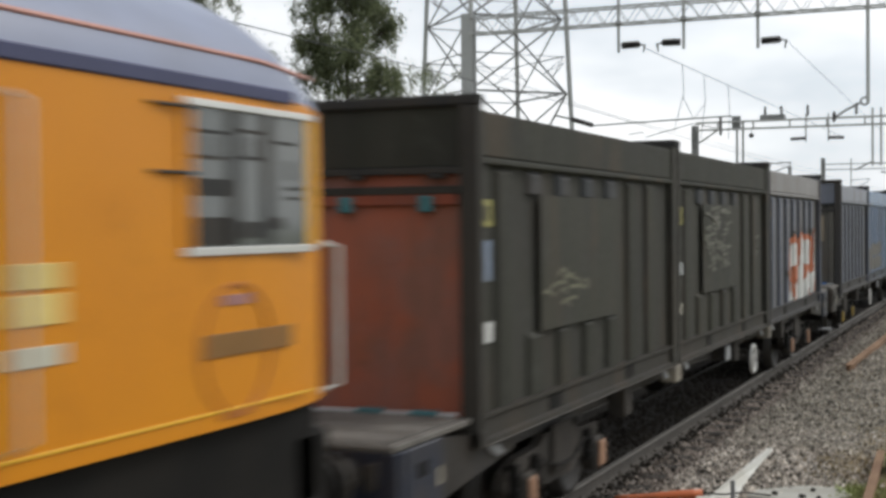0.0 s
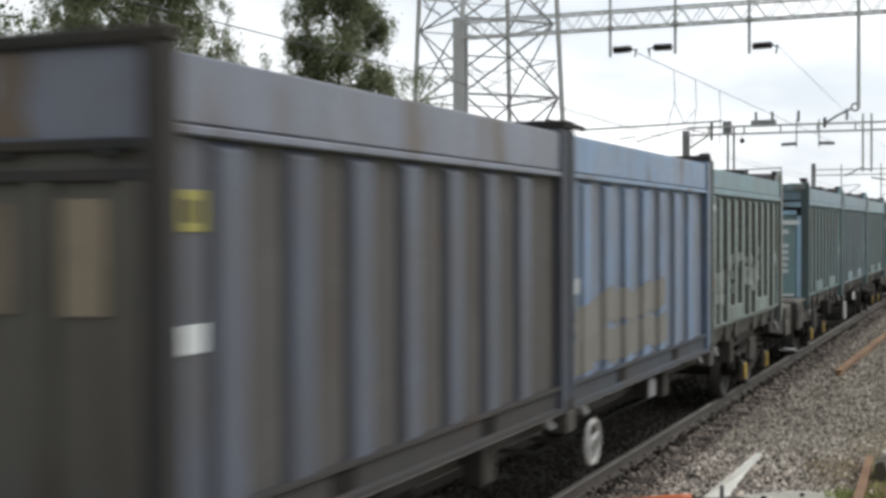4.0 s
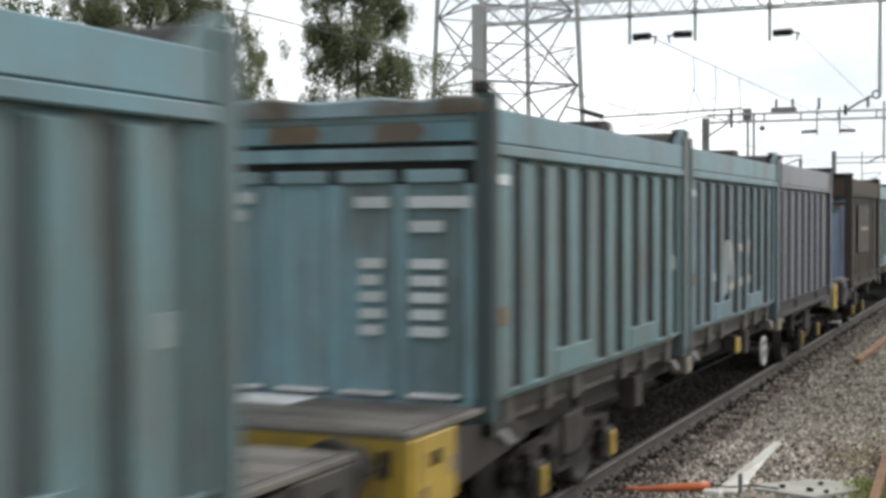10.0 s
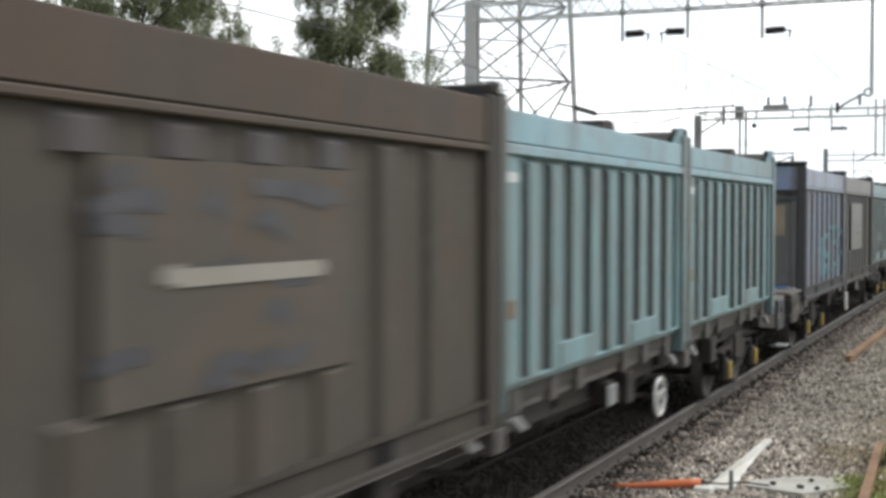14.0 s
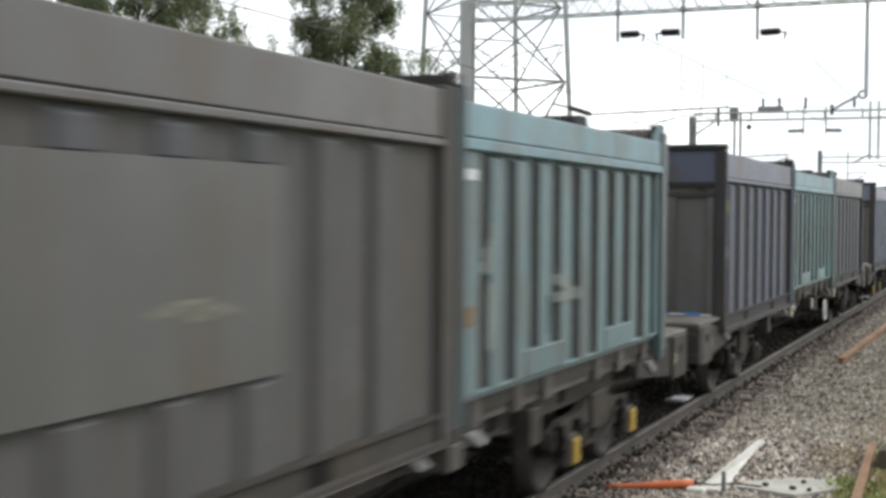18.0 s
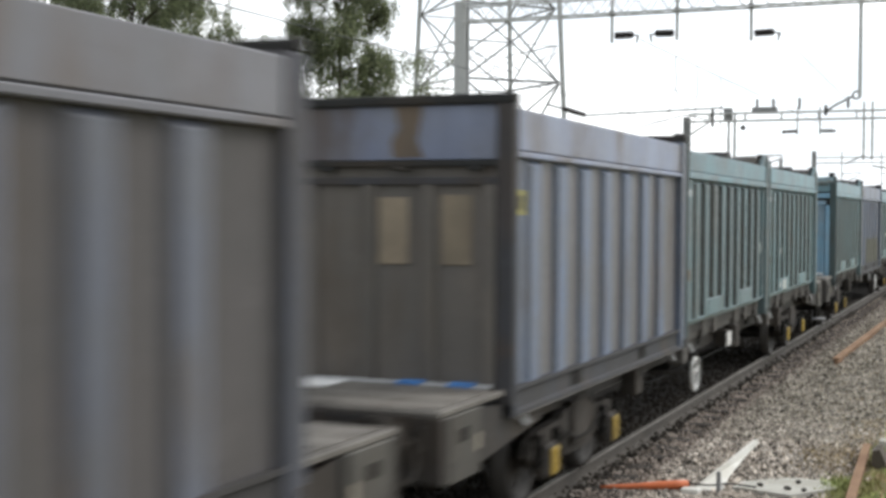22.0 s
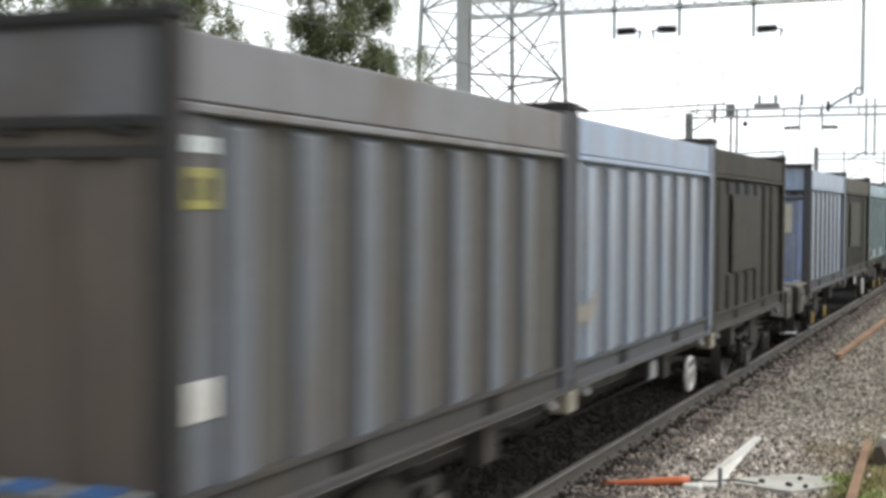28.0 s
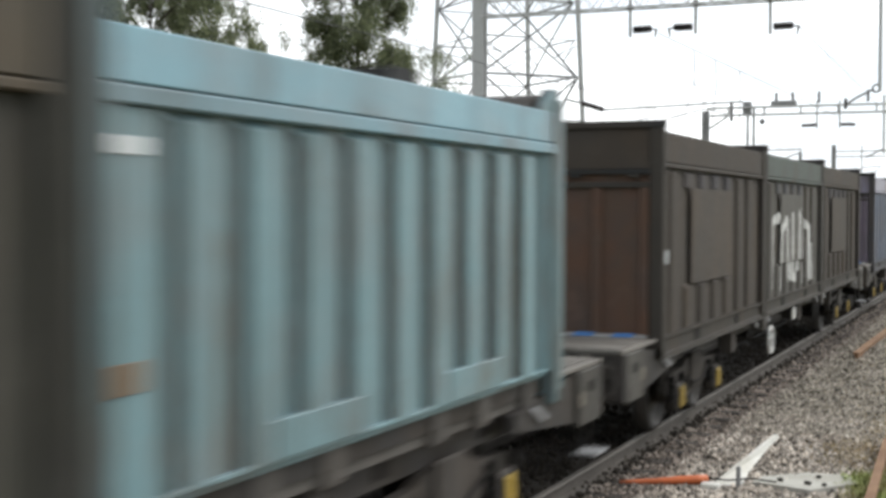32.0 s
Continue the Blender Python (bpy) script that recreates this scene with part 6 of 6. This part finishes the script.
COVERS = [material("pinkish_axle_cover", (0.42, 0.24, 0.15), 0.6), YELLOW, YELLOW, YELLOW, YELLOW, YELLOW, GRIME, YELLOW, YELLOW, GRIME, YELLOW, YELLOW, YELLOW]
BEAMS = [NAVY, BEAM_GREY, BEAM_GREY, YELLOW, NAVY, BEAM_GREY, BEAM_GREY, BEAM_GREY, BEAM_GREY, BEAM_GREY, BEAM_GREY, BEAM_GREY, BEAM_GREY]
for k in range(13):
    MOVERS.append((make_wagon(k, BEAMS[k], COVERS[k], k != 0), k * PITCH, 0.0))

# ---- locomotive ahead of the wagons ----
loco = thing("diesel_locomotive", (0, 0, 0), "orange diesel locomotive with a blue-grey roof and dark cab window", "locomotive")
TAIL, NOSE = -2.28, -21.0


def loco_section(y):
    """Half outline of the body at y: (x, z) from the sill to the roof's crown."""
    t = max(0.0, min(1.0, (y - (TAIL - 1.3)) / 1.3))
    w = 1.33 - 0.11 * t ** 4
    drop = 0.42 * t ** 5
    pts = [(w, 1.66), (w, 2.2), (w, 2.8), (w - 0.005, 3.28 - drop * 0.12)]
    for k in range(1, 8):
        a = k / 7 * math.pi / 2
        pts.append(((w - 0.01) * math.cos(a) ** 0.9 if k < 7 else 0.0, 3.28 - drop * 0.12 + (0.66 - drop) * math.sin(a)))
    return pts


def loft(first, last):
    bm = bmesh.new()
    ys = [NOSE, -16, -12, -9, -7, -5.5, -4.5] + [TAIL - 1.3 + 0.1 * k for k in range(14)]
    rows = []
    for y in ys:
        h = loco_section(y)
        ringp = [(x, z) for x, z in h[first:last]] + [(-x, z) for x, z in h[first:last][::-1]] if last < 11 else None
        if ringp is None:
            ringp = h[first:] + [(-x, z) for x, z in h[first:-1][::-1]]
        rows.append([bm.verts.new((x, y, z)) for x, z in ringp])
    n = len(rows[0])
    for a, b in zip(rows, rows[1:]):
        for i in range(n - 1):
            bm.faces.new((a[i], b[i], b[i + 1], a[i + 1]))
    for r in (rows[0], rows[-1]):
        bm.faces.new(r)
    return bm


part("body", loft(0, 4), ORANGE, loco, "glossy orange body side", smooth=False)
part("roof", loft(3, 11), ROOF_BLUE, loco, "curved blue-grey roof", smooth=True)
part("roof_stripe", rod(rod(bmesh.new(), (1.283, NOSE, 3.452), (1.283, TAIL - 0.7, 3.448), 0.013, 6), (1.283, TAIL - 0.7, 3.448), (1.225, TAIL - 0.12, 3.42), 0.013, 6), STRIPE, loco, "thin red roof line")
part("gutter", block(1.322, 1.340, NOSE, TAIL - 0.45, 3.245, 3.315, 0.008), INDIGO, loco)
win = part("cab_window", block(1.322, 1.336, -3.70, -2.62, 2.52, 3.17, 0.004), GLASS, loco, "dark reflecting side window")
for y0, y1, z0, z1 in ((-3.76, -2.56, 3.17, 3.205), (-3.76, -2.56, 2.48, 2.52)):
    part("frame_bar", block(1.324, 1.350, y0, y1, z0, z1, 0.004), ALU, win, "bright window frame")
for y0 in (-3.76, -2.62):
    part("frame_bar", block(1.324, 1.346, y0, y0 + 0.06, 2.52, 3.17, 0.004), ORANGE if y0 < -3 else LOCO_YELLOW, win)
# dark strips laid on the pane imitate a gantry reflected in the glass
for y, w_, z0, z1 in ((-3.40, 0.11, 2.53, 3.165), (-3.08, 0.10, 2.53, 3.165), (-3.70, 0.30, 2.76, 2.84), (-2.98, 0.10, 2.60, 2.66), (-3.70, 0.34, 2.53, 2.66), (-3.27, 0.17, 2.56, 2.64)):
    part("cab_post", block(1.3365, 1.3385, y, y + w_, z0, z1, 0.0), TARP, win, "dark post and shelf painted on the glass as a reflection")
for y, w_, z in ((-3.68, 0.26, 3.05), (-3.68, 0.24, 2.93), (-3.27, 0.17, 3.07), (-3.26, 0.16, 2.94), (-2.94, 0.20, 3.03), (-2.84, 0.16, 2.80), (-2.84, 0.14, 2.75)):
    part("cab_rail", block(1.3365, 1.3385, y, y + w_, z, z + 0.018, 0.0), TARP, win, "thin dark rail painted on the glass as a reflection")
for y, z in ((-3.56, 2.99), (-3.19, 3.0), (-2.82, 2.90)):
    part("cab_fitting", block(1.3365, 1.3385, y, y + 0.04, z - 0.05, z + 0.05, 0.0), TARP, win, "small dark fitting painted on the glass as a reflection")
for z in (2.86, 3.16):
    part("mirror_bracket", rod(bmesh.new(), (1.335, -4.0, z), (1.36, -3.72, z), 0.010, 6), DARK_STEEL, loco)
part("sill_line", block(1.325, 1.338, -14.0, TAIL - 0.3, 1.735, 1.75, 0.002), LOCO_YELLOW, loco, "thin yellow line along the sill")
logo = part("emblem_ring", ring(bmesh.new(), (1.328, -3.32, 2.03), (1, 0, 0), 0.31, 0.014, 32), LOGO_RING, loco, "round outline emblem without letters")
part("emblem_band", block(1.326, 1.340, -3.62, -2.80, 2.0, 2.11, 0.002), LOGO_BAR, logo, "dark band across the emblem")
part("emblem_patch", block(1.326, 1.338, -3.45, -3.20, 2.24, 2.29, 0.002), LOGO_MAUVE, logo)
part("emblem_patch", block(1.326, 1.338, -3.45, -3.20, 1.70, 1.74, 0.002), LOGO_RING, logo)
door = part("cab_door", block(1.322, 1.345, -5.68, -5.06, 1.72, 3.22, 0.010), ORANGE, loco, "flush orange cab door")
part("door_seal", block(1.320, 1.350, -5.06, -5.03, 1.72, 3.22, 0.004), LOCO_YELLOW, door)
part("door_window", block(1.346, 1.350, -5.58, -5.16, 2.60, 3.05, 0.004), GLASS, door)
for y in (-4.90, -5.75):
    part("door_handrail", bent_rod(bmesh.new(), [(1.335, y, 3.13), (1.40, y, 3.10), (1.40, y, 1.80), (1.335, y, 1.77)], 0.016, 8), ALU, loco, "bright door handrail")
for z0, z1, m in ((2.38, 2.48, PALE_YELLOW), (2.24, 2.36, PALE_YELLOW), (2.08, 2.16, CREAM)):
    part("data_panel", block(1.326, 1.340, -4.93, -4.60, z0, z1, 0.003), m, loco, "small pale data panel")
part("end_handrail", bent_rod(bmesh.new(), [(1.22, TAIL + 0.02, 2.52), (1.27, TAIL + 0.12, 2.50), (1.27, TAIL + 0.12, 1.72), (1.22, TAIL + 0.02, 1.70)], 0.022, 8), WHITE, loco, "pale end handrail")
part("end_window", block(-0.95, 0.95, TAIL + 0.005, TAIL + 0.02, 2.55, 3.10, 0.004), GLASS, loco, "dark end windscreen")
part("underframe", block(-1.25, 1.25, NOSE + 0.3, TAIL - 0.1, 1.12, 1.655, 0.02), BLACK, loco, "black underframe")
part("headstock", block(-1.25, 1.25, TAIL - 0.35, TAIL + 0.05, 0.75, 1.5, 0.03), BLACK, loco, "black end beam")
for s in (-0.87, 0.87):
    part("buffer", rod(rod(bmesh.new(), (s, TAIL + 0.05, 1.03), (s, TAIL + 0.46, 1.03), 0.10, 12), (s, TAIL + 0.46, 1.03), (s, TAIL + 0.52, 1.03), 0.22, 18), BLACK, loco)
part("bogie_frame", block(-1.2, 1.2, -7.6, -3.1, 0.42, 0.98, 0.06), BLACK, loco)
for k in range(3):
    ws = new("wheelset")
    ws.parent = loco
    ws.location = (0, -3.7 - 1.7 * k, 0.53)
    hang("wheel", shared("lwheel", lambda: rod(bmesh.new(), (-0.82, 0, 0), (0.82, 0, 0), 0.53, 28), WHEEL), ws)
    SPINNERS.append((ws, None))
part("fuel_tank", block(-1.2, 1.2, -13.0, -8.6, 0.45, 1.11, 0.1), BLACK, loco)
MOVERS.append((loco, 0.0, 0.0))


def motions():
    times = [float(t) for t in range(33)]
    for ob, back, z in MOVERS:
        walk(ob, [(t, pose(0, travel(t) + back, z)) for t in times])
    start = travel(0.0)
    steps = [k / 15 for k in range(481)]
    for ws, _ in SPINNERS:
        r = ws.location.z
        x, y, z = ws.location
        walk(ws, [(t, Matrix.Translation((x, y, z)) @ Matrix.Rotation((start - travel(t)) / r, 4, "X")) for t in steps])


motions()
